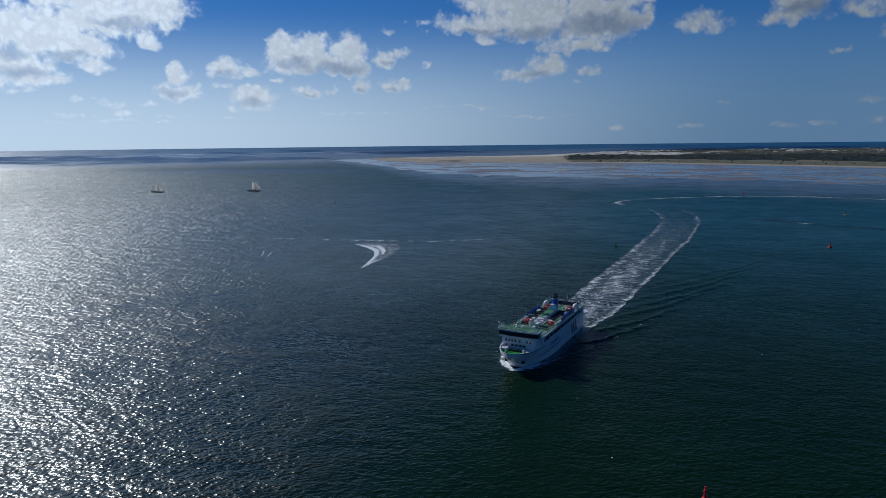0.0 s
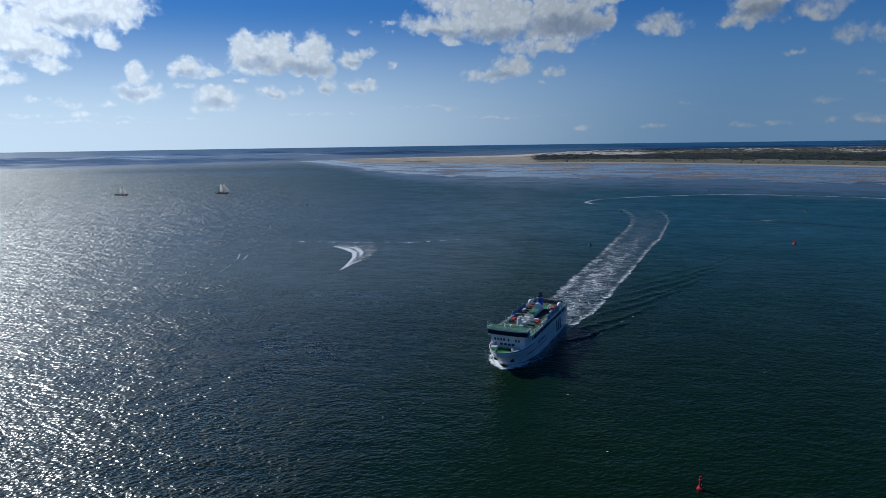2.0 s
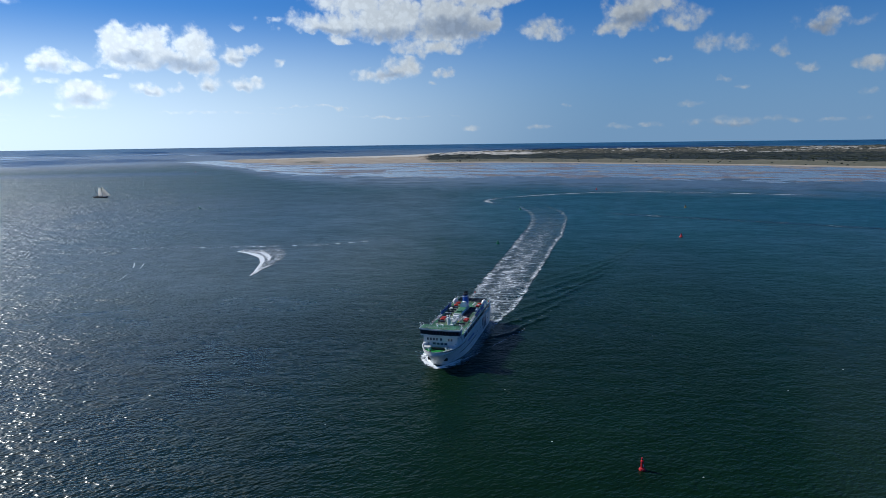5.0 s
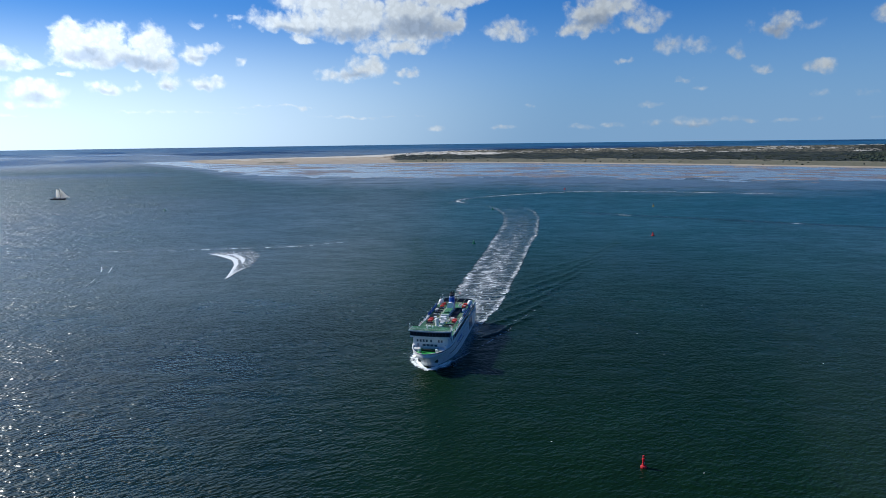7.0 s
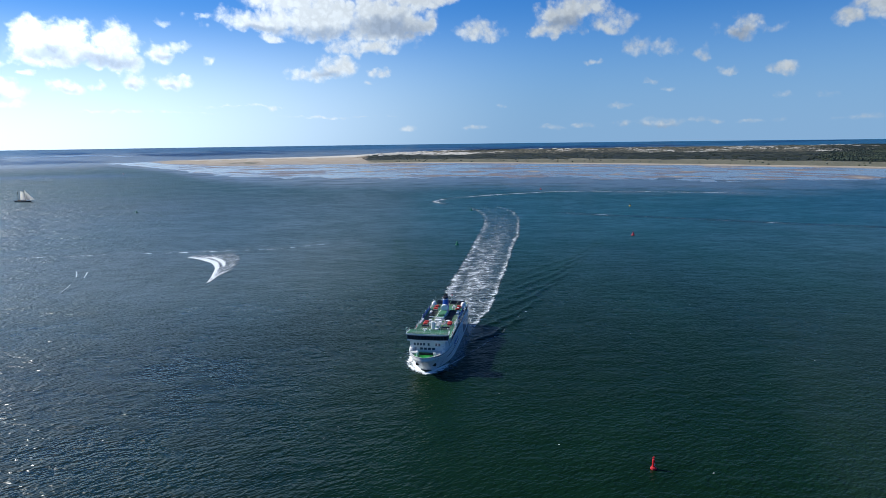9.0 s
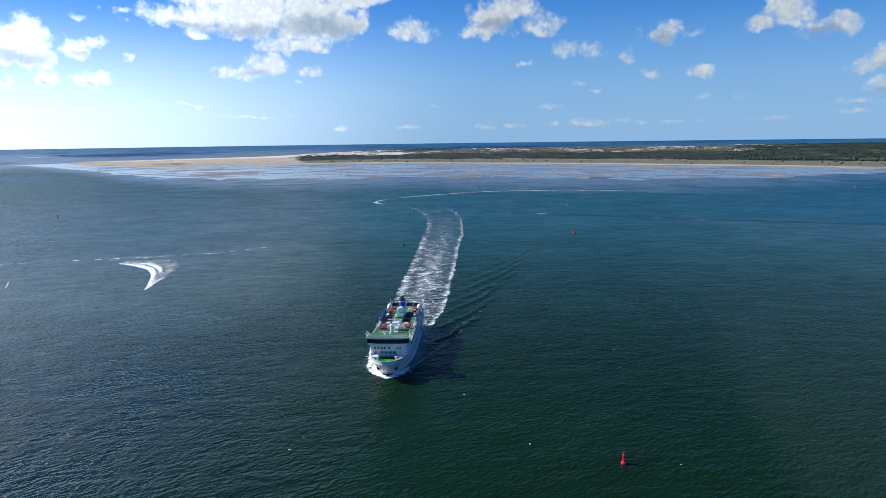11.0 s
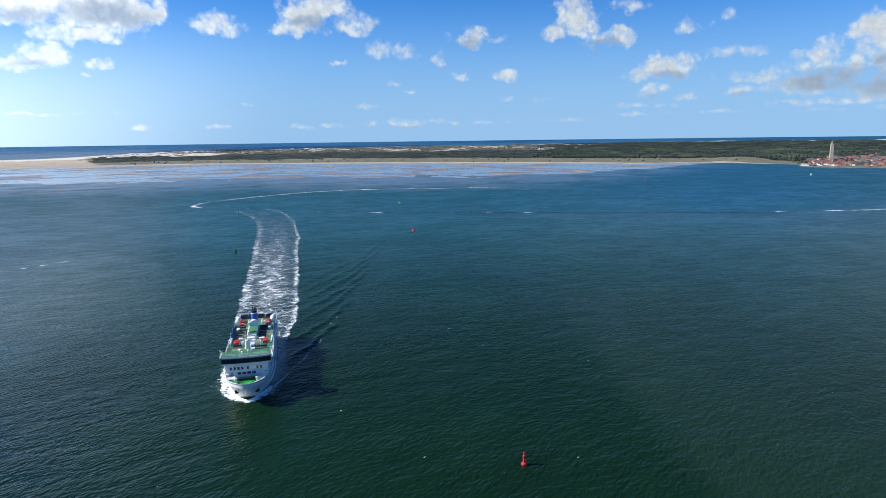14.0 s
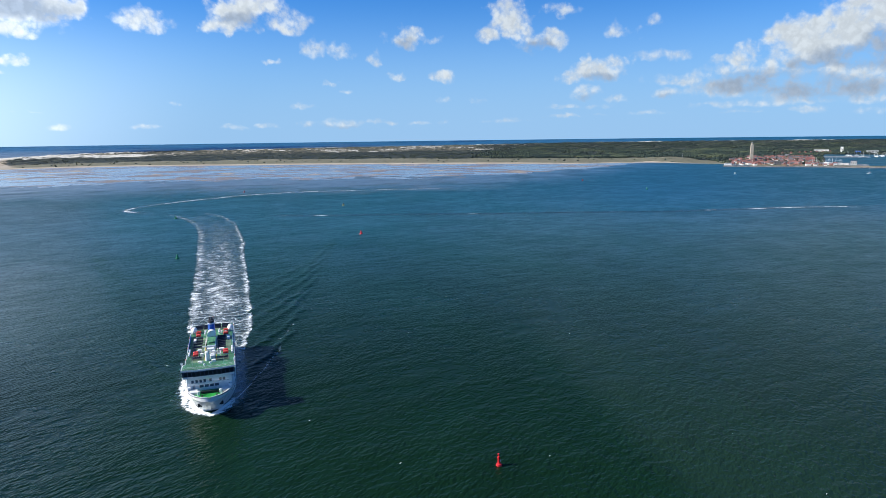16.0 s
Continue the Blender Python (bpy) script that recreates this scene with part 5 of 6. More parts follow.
    for x, y, w, d, h in ((-3.6, 4.9, 0.9, 0.7, 1.0), (3.8, 4.6, 0.7, 0.6, 1.1), (0.2, 5.4, 1.3, 0.9, 1.5), (-1.0, 7.6, 0.6, 0.8, 1.2), (1.3, 8.2, 0.7, 0.7, 0.9), (2.8, 9.6, 0.5, 0.5, 1.3), (-5.9, -9.0, 0.5, 1.4, 1.1), (5.9, -8.0, 0.5, 1.4, 1.1)):
        part("deck_box", Shape().box(x - w, x + w, y - d, y + d, DECK_Z + 0.06, DECK_Z + h, 0.08), WHITE, ship, "white deck locker")
    for k in range(5):
        part("cafe_table", Shape().turned(-4.9 + (k % 2) * 1.6, -12.4 + k * 1.1 - 6.8, [(DECK_Z + 0.06, 0.3), (DECK_Z + 0.1, 0.06), (DECK_Z + 0.7, 0.06), (DECK_Z + 0.72, 0.45), (DECK_Z + 0.77, 0.45)], 10), WHITE, ship)
    part("front_door", Shape().box(4.4, 5.2, 30.26, 30.34, 6.2, 8.1), GREY, house)
    part("wind_deflector", Shape().box(-6.6, 6.6, 30.3, 30.5, 8.55, 8.75), WHITE, house)
    for x in (-6.2, 6.2):
        part("front_stair", Shape().box(x - 0.5, x + 0.5, 29.9, 31.4, 7.0, 7.9, 0.1), WHITE, house)
    for sgn in (-1, 1):
        for k in range(14):
            y = -22 + k * 3.1
            if -19.5 < y < -8:
                continue
            x = hull_breadth(y, 5.0)
            part("porthole", Shape().tube((sgn * (x - 0.1), y, 4.1), (sgn * (x + 0.03), y, 4.1), 0.22, 8), GLASS, hull)
        for k in range(5):
            z = 0.5 + k * 0.45
            x = hull_breadth(29.0, z)
            part("draught_mark", Shape().box(*sorted((sgn * (x - 0.2), sgn * (x + 0.04))), 28.8, 29.2, z, z + 0.2), BLACK, hull)
    part("fender_bar", Shape().loft([[(sx * (hull_breadth(y, 4.6) + 0.03), y, 4.6), (sx * (hull_breadth(y, 4.8) + 0.10), y, 4.7), (sx * (hull_breadth(y, 4.9) + 0.03), y, 4.85), (sx * (hull_breadth(y, 4.7) - 0.1), y, 4.7)] for sx, y in [(1, 20 + k) for k in range(15)]]), WHITE, hull)
    flag = Shape().tube((0, -29.6, DECK_Z), (0, -30.6, DECK_Z + 3.4), 0.05, 5)
    staff = part("flag_staff", flag, WHITE, ship)
    part("flag", sail_flag(), BUOY_RED, staff, "small red flag")
    return ship


build_ferry()

# wash along the hull and at the bow: the cover itself is set white on the sunny side, soon thin and blue on the shaded
# one
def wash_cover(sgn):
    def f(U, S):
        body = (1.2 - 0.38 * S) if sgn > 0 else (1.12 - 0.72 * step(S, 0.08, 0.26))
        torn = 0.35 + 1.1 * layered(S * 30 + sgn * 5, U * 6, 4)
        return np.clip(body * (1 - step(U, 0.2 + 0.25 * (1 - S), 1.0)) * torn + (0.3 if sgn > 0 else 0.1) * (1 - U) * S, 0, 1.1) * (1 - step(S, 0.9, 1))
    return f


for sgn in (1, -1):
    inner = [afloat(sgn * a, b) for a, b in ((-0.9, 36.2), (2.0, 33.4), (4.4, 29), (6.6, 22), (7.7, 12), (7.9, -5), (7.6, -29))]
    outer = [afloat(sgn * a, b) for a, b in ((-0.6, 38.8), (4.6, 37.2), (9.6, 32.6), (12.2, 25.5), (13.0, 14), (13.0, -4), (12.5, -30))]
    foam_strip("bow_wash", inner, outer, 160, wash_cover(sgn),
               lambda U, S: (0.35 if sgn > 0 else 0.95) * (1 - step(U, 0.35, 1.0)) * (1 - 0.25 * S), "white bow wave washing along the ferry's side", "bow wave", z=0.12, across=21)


def wave_ridge(line, width, height, label="smooth swell of the ferry's bow wave"):
    """A long low crest of water."""
    p = np.array(line, float)
    c = np.concatenate([[0], np.cumsum(np.hypot(*np.diff(p, axis=0).T))])
    s = np.linspace(0, 1, 60)
    x, y = np.interp(s * c[-1], c, p[:, 0]), np.interp(s * c[-1], c, p[:, 1])
    n = np.stack([-np.gradient(y), np.gradient(x)], -1)
    n /= np.hypot(*n.T)[:, None]
    u = np.linspace(-1, 1, 13)
    taper = np.sin(np.pi * s) ** 0.7 * (0.35 + 1.2 * layered(s * 7 + p[0, 0], s * 0 + p[0, 1], 3))
    wob = (layered(s * 9 + p[0, 1], s * 0 + 2, 3) - 0.5) * 5
    x, y = x + n[:, 0] * wob, y + n[:, 1] * wob
    X, Y = x[:, None] + n[:, :1] * u * width, y[:, None] + n[:, 1:] * u * width
    Z = height * taper[:, None] * (0.5 + 0.5 * np.cos(np.pi * u))[None] + 0.015
    ob = grid_object("wave_ridge", X, Y, Z, SEA)
    zero = np.zeros(X.size)
    bearing = np.degrees(np.arctan2(CX - X, Y - CY))
    point_values(ob, turbid=zero, shallow=zero, blue_and_shade=zero, wind=step(bearing, -4, 46), calm=zero)
    tagged(ob, label, "wave", kind="stuff")


for k in range(7):
    for sgn in (-1, 1):
        x0, y0, far = 14 + 1.2 * k, -4 - 22 * k, 44 + 17 * k
        pts = [afloat(sgn * (x0 + a * far), y0 - b * far) for a, b in ((-0.03, -0.12), (0.0, 0.0), (0.26, 0.45), (0.46, 1.0))]
        wave_ridge(pts, 2.4 + 0.3 * k, (0.6 - 0.05 * k) * (1.0 if sgn < 0 else 0.5))


# the crest of the bow wave breaks in a thin line on the shaded side
CREST_LINE = [afloat(*p) for p in ((-3.0, 35.0), (-5.6, 32.0), (-8.2, 25.5), (-11.9, 16.8), (-14.6, 9.5), (-18.9, -1.0), (-21.0, -9.0), (-24.9, -17.4), (-26.2, -26.0), (-28.6, -36.0), (-34.0, -56.0))]
foam_strip("bow_crest", offset_line(CREST_LINE, -0.9), offset_line(CREST_LINE, 1.3), 160,
           lambda U, S: np.exp(-((U - 0.45) / 0.3) ** 2) * (0.34 + 0.85 * layered(S * 46, U * 3, 4)) * (1 - 0.2 * S) * (1 - step(S, 0.85, 1)),
           lambda U, S: 0.22 * np.exp(-((U - 0.45) / 0.3) ** 2) * (1 - S), "thin broken crest of the ferry's bow wave", "bow wave", z=0.16, across=9)

FLECKS = [(11.6, 14.3, 1.6), (14.3, 8.6, 1.5), (12.6, 20.5, 1.9), (17.6, -16.0, 1.2), (33.4, -57.0, 1.6), (-26.3, -34.6, 1.8), (-32.9, -54.5, 2.4)]
for a, b, w in FLECKS:
    x, y = afloat(a, b)[:2]
    foam_strip("foam_fleck", [(x - w, y), (x - w * 0.4, y + w * 0.5), (x + w * 1.4, y + w * 0.2)], [(x - w, y - 0.3), (x, y - w * 0.5), (x + w * 1.4, y - w * 0.2)], 20,
               lambda U, S: np.sin(np.pi * U) ** 0.5 * np.sin(np.pi * S) ** 0.5 * (0.2 + 0.95 * layered(S * 6 + a, U * 4 + b, 3)),
               lambda U, S: U * 0, "small fleck of white foam off the bow wave", "foam", z=0.1, across=9)


def whitecaps():
    """Small scattered white flecks on the open water."""
    rs = np.random.RandomState(12)
    V, F = [], []
    while len(F) < 90:
        b, r = radians(rs.uniform(-62, 58)), 150 + 620 * rs.rand() ** 1.3
        x, y = CX - r * math.sin(b), CY + r * math.cos(b)
        if abs(x) < 40 and y > -45:
            continue
        w = rs.uniform(0.10, 0.30) * (0.7 + r / 900)
        n = len(V)
        for k in range(7):
            t = 2 * math.pi * k / 7
            u, v = w * math.cos(t) * rs.uniform(0.9, 2.0), w * math.sin(t) * rs.uniform(0.3, 0.7)
            V.append((x + u * 0.9 - v * 0.42, y + u * 0.42 + v * 0.9, 0.1))
        F.append(tuple(range(n, n + 7)))
    me = bpy.data.meshes.new("whitecaps")
    me.from_pydata(V, [], F)
    me.materials.append(FOAM)
    ob = new("whitecaps", me)
    point_values(ob, foam=np.full(len(V), 1.0), aerated=np.full(len(V), 0.2))
    tagged(ob, "small scattered white flecks on the choppy water", "whitecaps", kind="stuff")


whitecaps()


# ---- buoys ----
def buoy(kind, x, y, label, big=1.0):
    """A navigation buoy: round float, skirt, pillar and top mark."""
    body = {"red": BUOY_RED, "green": BUOY_GREEN, "yellow": YELLOW, "near": BUOY_RED}[kind]
    squat = Matrix.Identity(4) if kind == "near" else Matrix.Diagonal((1.2, 1.2, 0.78, 1))
    ob = thing("channel_buoy", pose(x, y, 0, -4, 3, 40) @ squat, label, "buoy", "buoys along the channel")
    k = big
    if kind == "near":
        part("float_body", Shape().turned(0, 0, [(-0.6, 0.8), (0.15, 0.84), (0.45, 0.78), (0.65, 0.45)], 16), body, ob)
        part("pillar", Shape().turned(0, 0, [(0.65, 0.4), (2.0, 0.34), (2.1, 0.4), (2.5, 0.37), (2.6, 0.1)], 14), body, ob)
        part("top_mark", Shape().turned(0, 0, [(2.6, 0.06), (2.8, 0.06), (2.82, 0.26), (3.25, 0.26), (3.3, 0.05)], 12), body, ob)
        part("number_bar", Shape().box(-0.13, 0.13, -0.40, -0.35, 1.0, 1.6), PLASTER, ob, "pale number plate bar")
        return ob
    part("float_body", Shape().turned(0, 0, [(-0.8, 1.3 * k), (0.5, 1.4 * k), (0.9, 1.2 * k), (1.1, 0.8 * k)], 16), body, ob)
    frame_legs = Shape()
    for j in range(4):
        a = math.pi / 4 + j * math.pi / 2
        frame_legs.tube((0.75 * k * math.cos(a), 0.75 * k * math.sin(a), 1.0), (0.3 * k * math.cos(a), 0.3 * k * math.sin(a), 3.6 * k), 0.09 * k, 5)
    frame_legs.turned(0, 0, [(1.1, 0.55 * k), (3.4 * k, 0.36 * k), (3.6 * k, 0.4 * k)], 10)
    part("tower", frame_legs, BLACK if kind == "yellow" else body, ob)
    if kind == "green":
        part("top_mark", Shape().turned(0, 0, [(3.7 * k, 0.5 * k), (4.7 * k, 0.04)], 12), body, ob)
    elif kind == "yellow":
        part("top_mark", Shape().turned(0, 0, [(3.8 * k, 0.45 * k), (4.5 * k, 0.04)], 12).turned(0, 0, [(4.6 * k, 0.45 * k), (5.3 * k, 0.04)], 12), BLACK, ob, "two black cones")
    else:
        part("top_mark", Shape().turned(0, 0, [(3.7 * k, 0.42 * k), (4.6 * k, 0.42 * k), (4.65 * k, 0.1)], 12), body, ob)
    part("lantern", Shape().turned(0, 0, [(3.55 * k, 0.14 * k), (3.75 * k, 0.14 * k)], 8), GREY, ob)
    return ob


buoy("near", 60.4, -104, "slim red conical spar buoy in open water")
buoy("red", 158, 303, "red can buoy beside the ferry channel", 0.95)
buoy("green", 1.5, 257, "green conical buoy beside the wake", 0.95)
buoy("green", 14, 516, "dark green conical buoy at the wake's far end", 0.95)
buoy("yellow", 217, 552, "yellow and black buoy with two cones", 0.95)
buoy("red", 135, 838, "small dark red can buoy near the old wake", 0.95)
buoy("red", 746, 735, "red can buoy off the tidal flat", 1.05)
buoy("green", 704, 520, "green conical buoy off the island shore", 1.1)
buoy("green", -414, 522, "dark small buoy in the open water", 0.9)
buoy("red", -1010, 1560, "tiny dark buoy far off near the flats", 1.0)


# ---- two traditional sailing ships ----
def sail_sheet(a, b, c, d, belly, n=8):
    """A sail between four corners, bellied to one side."""
    a, b, c, d = map(Vector, (a, b, c, d))
    nrm = ((b - a).cross(d - a)).normalized()
    def side(off):
        return [[(a * (1 - u) * (1 - v) + b * u * (1 - v) + c * u * v + d * (1 - u) * v) + nrm * (belly * math.sin(math.pi * u) * math.sin(math.pi * (0.15 + 0.7 * v)) + off)
                 for u in [i / n for i in range(n + 1)]] for v in [i / n for i in range(n + 1)]]
    sh = Shape()
    sh.loft(side(0.0), caps=False, closed=False)
    return sh


def sailing_ship(x, y, turn, label, cloth, full):
    ob = thing("sailing_ship", pose(x, y, 0, 0, 4, turn) @ Matrix.Scale(0.92, 4), label, "sailing ship", "sailing ships under way")
    half = lambda t: 3.1 * max(1 - abs(t) ** 2.6, 0.02)
    rings = []
    for k in range(15):
        t = -1 + k / 7
        w, yy, top = half(t), t * 13.5, 1.5 + 0.9 * t * t
        rings.append([(w * 0.94, yy, top), (w, yy, top - 0.3), (w * 0.95, yy, 0.6), (w * 0.7, yy, -0.8), (-w * 0.7, yy, -0.8), (-w * 0.95, yy, 0.6), (-w, yy, top - 0.3), (-w * 0.94, yy, top)])
    hull = part("hull", Shape().loft(rings), TIMBER, ob, "dark tarred hull")
    for sgn in (-1, 1):
        part("gunwale", Shape().loft([[(sgn * half(t) * 0.9, t * 13.5, 1.5 + 0.9 * t * t), (sgn * (half(t) + 0.08), t * 13.5, 1.5 + 0.9 * t * t), (sgn * (half(t) + 0.08), t * 13.5, 1.75 + 0.9 * t * t), (sgn * half(t) * 0.9, t * 13.5, 1.75 + 0.9 * t * t)] for t in [-0.95 + k * 0.19 for k in range(11)]]), WHITE, hull)
    part("deckhouse", Shape().box(-1.5, 1.5, -7, -3, 1.4, 3.1, 0.2).box(-1.2, 1.2, 1.0, 3.5, 1.4, 2.5, 0.15), VARNISH, ob, "varnished deckhouse")
    part("bowsprit", Shape().tube((0, 12.5, 2.4), (0, 19.5, 3.8), 0.2, 6, 0.1), VARNISH, ob)
    for my, mh in ((4.5, 24.0), (-6.0, 21.5)):
        m = part("mast", Shape().tube((0, my, 1.0), (0, my - 0.6, mh), 0.24, 7, 0.1), VARNISH, ob)
        st = Shape()
        for sx in (-2.8, 2.8):
            for dy in (-1.2, 0.2):
                st.tube((sx, my + dy - 0.6, 1.8), (0, my - 0.45, mh * 0.82), 0.04, 4)
        part("shrouds", st, BLACK, m)
        part("boom", Shape().tube((0, my - 0.3, 3.2), (0.6, my - 8.2, 3.6), 0.14, 6), VARNISH, m)
        part("gaff", Shape().tube((0, my - 0.4, mh * 0.66), (0.5, my - 5.6, mh * 0.80), 0.11, 6), VARNISH, m)
    if full:
        part("main_sail", sail_sheet((0.1, 4.0, 3.6), (0.7, -3.5, 4.0), (0.6, -1.0, 18.8), (0.1, 3.9, 15.8), 0.8), cloth, ob)
        part("jib", sail_sheet((0.1, 18.8, 3.9), (0.6, 6.0, 3.6), (0.1, 4.9, 19.6), (0.1, 5.2, 20.0), 0.7), cloth, ob)
        part("fore_staysail", sail_sheet((0.1, 13.0, 3.0), (0.6, 5.2, 3.4), (0.1, 4.6, 16.0), (0.1, 4.9, 16.4), 0.5), cloth, ob)
    else:
        part("main_sail", sail_sheet((0.1, 4.0, 3.6), (0.7, -2.5, 4.2), (0.5, 0.0, 14.5), (0.1, 3.9, 12.5), 0.6), cloth, ob)
        part("jib", sail_sheet((0.1, 18.0, 3.8), (0.6, 7.0, 3.6), (0.1, 4.9, 17.6), (0.1, 5.2, 18.0), 0.5), cloth, ob)
    return ob


sailing_ship(-846, 622, -80, "dark-hulled two-masted sailing ship with pale furled and set sails", SAILCLOTH, False)
sailing_ship(-684, 688, -82, "dark-hulled two-masted sailing ship under white main sail and jibs", SAILCLOTH, True)


def yacht(x, y, turn, tall, label, sails=True):
    ob = thing("yacht", pose(x, y, 0, 0, 6, turn), label, "yacht", "small sailing yachts")
    rings = [[(w, yy, 1.0), (w * 0.8, yy, -0.3), (-w * 0.8, yy, -0.3), (-w, yy, 1.0)] for yy, w in ((-5, 1.0), (-2, 1.6), (1, 1.6), (4, 0.9), (5.6, 0.05))]
    part("hull", Shape().loft(rings), WHITE, ob, "white hull")
    part("mast", Shape().tube((0, 0.6, 0.9), (0, 0.4, tall), 0.1, 5), WHITE, ob)
    part("cabin", Shape().box(-0.9, 0.9, -2, 1.6, 1.0, 1.6, 0.15), WHITE, ob)
    if sails:
        part("main_sail", sail_sheet((0, 0.4, 2), (0.5, -4.2, 2.2), (0.1, 0.2, tall - 0.4), (0, 0.4, tall - 0.2), 0.3, 5), SAILCLOTH, ob)
        part("jib", sail_sheet((0, 5.2, 1.2), (0.4, 0.8, 1.6), (0, 0.7, tall * 0.85), (0, 0.8, tall * 0.87), 0.3, 5), SAILCLOTH, ob)
    return ob


yacht(1352, 562, 60, 15, "white yacht with a bare mast off the harbour dike", False)
yacht(1120, 700, 100, 6, "small white sailing dinghy off the shore")


# ---- island: woods, scrub, town ----
ICO = [(0, 0, 1)] + [(0.894 * math.cos(k * 1.2566), 0.894 * math.sin(k * 1.2566), 0.447) for k in range(5)] + [(0.894 * math.cos(k * 1.2566 + 0.628), 0.894 * math.sin(k * 1.2566 + 0.628), -0.447) for k in range(5)] + [(0, 0, -1)]
ICO_F = [(0, 1 + k, 1 + (k + 1) % 5) for k in range(5)] + [(1 + k, 6 + k, 1 + (k + 1) % 5) for k in range(5)] + [(1 + (k + 1) % 5, 6 + k, 6 + (k + 1) % 5) for k in range(5)] + [(11, 6 + (k + 1) % 5, 6 + k) for k in range(5)]


def crowns(name, count, near, far, mask, size, tall, material, label, category, seed, left=12.0, right=-74.0):
    """A wood or scrub of many small uneven clumps, spread where the mask allows."""
    rs = np.random.RandomState(seed)
    B = rs.uniform(right, left, count * 6)
    r = np.sqrt(rs.uniform(scene_distance(near) ** 2, scene_distance(far) ** 2, count * 6))
    D = true_distance(r)
    form = island_form(B, D)
    keep = np.nonzero(rs.rand(B.size) < mask(B, D, form))[0][:count]
    B, D, h = B[keep], D[keep], form[0][keep]
    X, Y, Z = polar(B, D)
    q = scene_distance(D) / D
    n = len(keep)
    base, tri = np.array(ICO), np.array(ICO_F)
    w = size * q * rs.uniform(0.6, 1.35, n)
    t = tall * q * rs.uniform(0.6, 1.3, n) * (1 - 0.45 * step(D, 2900, 4000))
    jit = 1 + rs.uniform(-0.28, 0.28, (n, 12, 3))
    turn = rs.uniform(0, 6.28, n)
    vx = base[None, :, 0] * np.cos(turn)[:, None] - base[None, :, 1] * np.sin(turn)[:, None]
    vy = base[None, :, 0] * np.sin(turn)[:, None] + base[None, :, 1] * np.cos(turn)[:, None]
    V = np.stack([vx * w[:, None], vy * w[:, None], np.repeat(base[None, :, 2], n, 0) * 0.62 * t[:, None]], -1) * jit
    V += np.stack([X, Y, Z + h * q + t * 0.42], -1)[:, None, :]
    F = (tri[None] + 12 * np.arange(n)[:, None, None]).reshape(-1, 3)
    me = bpy.data.meshes.new(name)
    me.from_pydata(V.reshape(-1, 3).tolist(), [], F.tolist())
    me.materials.append(material)
    tagged(new(name, me), label, category, kind="stuff")


town_gap = lambda B, D: (B < -48.6) & (B > -60) & (D < 2420)
crowns("wood", 34000, 2080, 7400, lambda B, D, f: np.where(town_gap(B, D) | (f[0] < 0.5), 0, f[5] * (0.06 + 0.94 * step(layered(B * 0.7, D / 230, 4, 0.62), 0.45, 0.54))), 4.4, 6.2, LEAVES,
       "dark green pine wood covering the island", "wood", 3, left=-20)
crowns("dune_scrub", 13000, 2350, 6000, lambda B, D, f: np.where(town_gap(B, D) | (f[0] < 1.0), 0, np.clip(f[2], 0, 1) * (0.05 + step(layered(B * 2.2 + 7, D / 120, 3), 0.5, 0.62)) * (0.45 + 0.55 * step(-B, 8, 28))), 3.2, 2.0, SCRUB,
       "patchy dark scrub and bushes among dunes and heath", "scrub", 4)
crowns("marsh_bushes", 160, 2050, 2900, lambda B, D, f: np.where(town_gap(B, D) | (f[0] < 1.0), 0, f[1] * 0.5), 3.5, 3.0, LEAVES,
       "scattered dark bushes on the salt marsh", "bushes", 5)
crowns("town_trees", 1300, 1960, 2700, lambda B, D, f: np.where((B < -48.2) & (B > -56.5) & (f[0] > 0.8), 0.9, 0), 3.6, 4.6, LEAVES,
       "green trees between the houses of the town", "trees", 6)


def ground_at(B, D):
    h = island_form(np.array([B]), np.array([D]))[0][0]
    x, y, z = polar(B, D)
    return float(x), float(y), float(z) + max(float(h), 0.6) * float(scene_distance(D)) / D


def house(wall, roof, w, d, eaves, ridge, label, chimney=True):
    ob = thing("house", pose(0, 0, 0), label, "house", "houses of the harbour town")
    part("wall", Shape().box(-w, w, -d, d, -1.5, eaves), wall, ob)
    o = 0.35
    r = Shape().add([(-w - o, -d - o, eaves - 0.1), (w + o, -d - o, eaves - 0.1), (w + o, d + o, eaves - 0.1), (-w - o, d + o, eaves - 0.1), (0, -d - o, ridge), (0, d + o, ridge)],
                    [(0, 3, 5, 4), (1, 4, 5, 2), (0, 4, 1), (3, 2, 5), (0, 1, 2, 3)])
    rf = part("roof", r, roof, ob)
    if chimney:
        part("chimney", Shape().box(-0.4, 0.4, d * 0.5 - 0.4, d * 0.5 + 0.4, ridge - 1.5, ridge + 0.9), BRICK, rf)
    for sgn in (-1, 1):
        part("window", Shape().box(sgn * w * 0.45 - 0.6, sgn * w * 0.45 + 0.6, -d - 0.06, -d + 0.02, 1.0, 2.5), GLASS, ob)
        part("window", Shape().box(*sorted((sgn * (w - 0.02), sgn * (w + 0.06))), -d * 0.5, d * 0.5, 1.0, 2.4), GLASS, ob)
    return ob


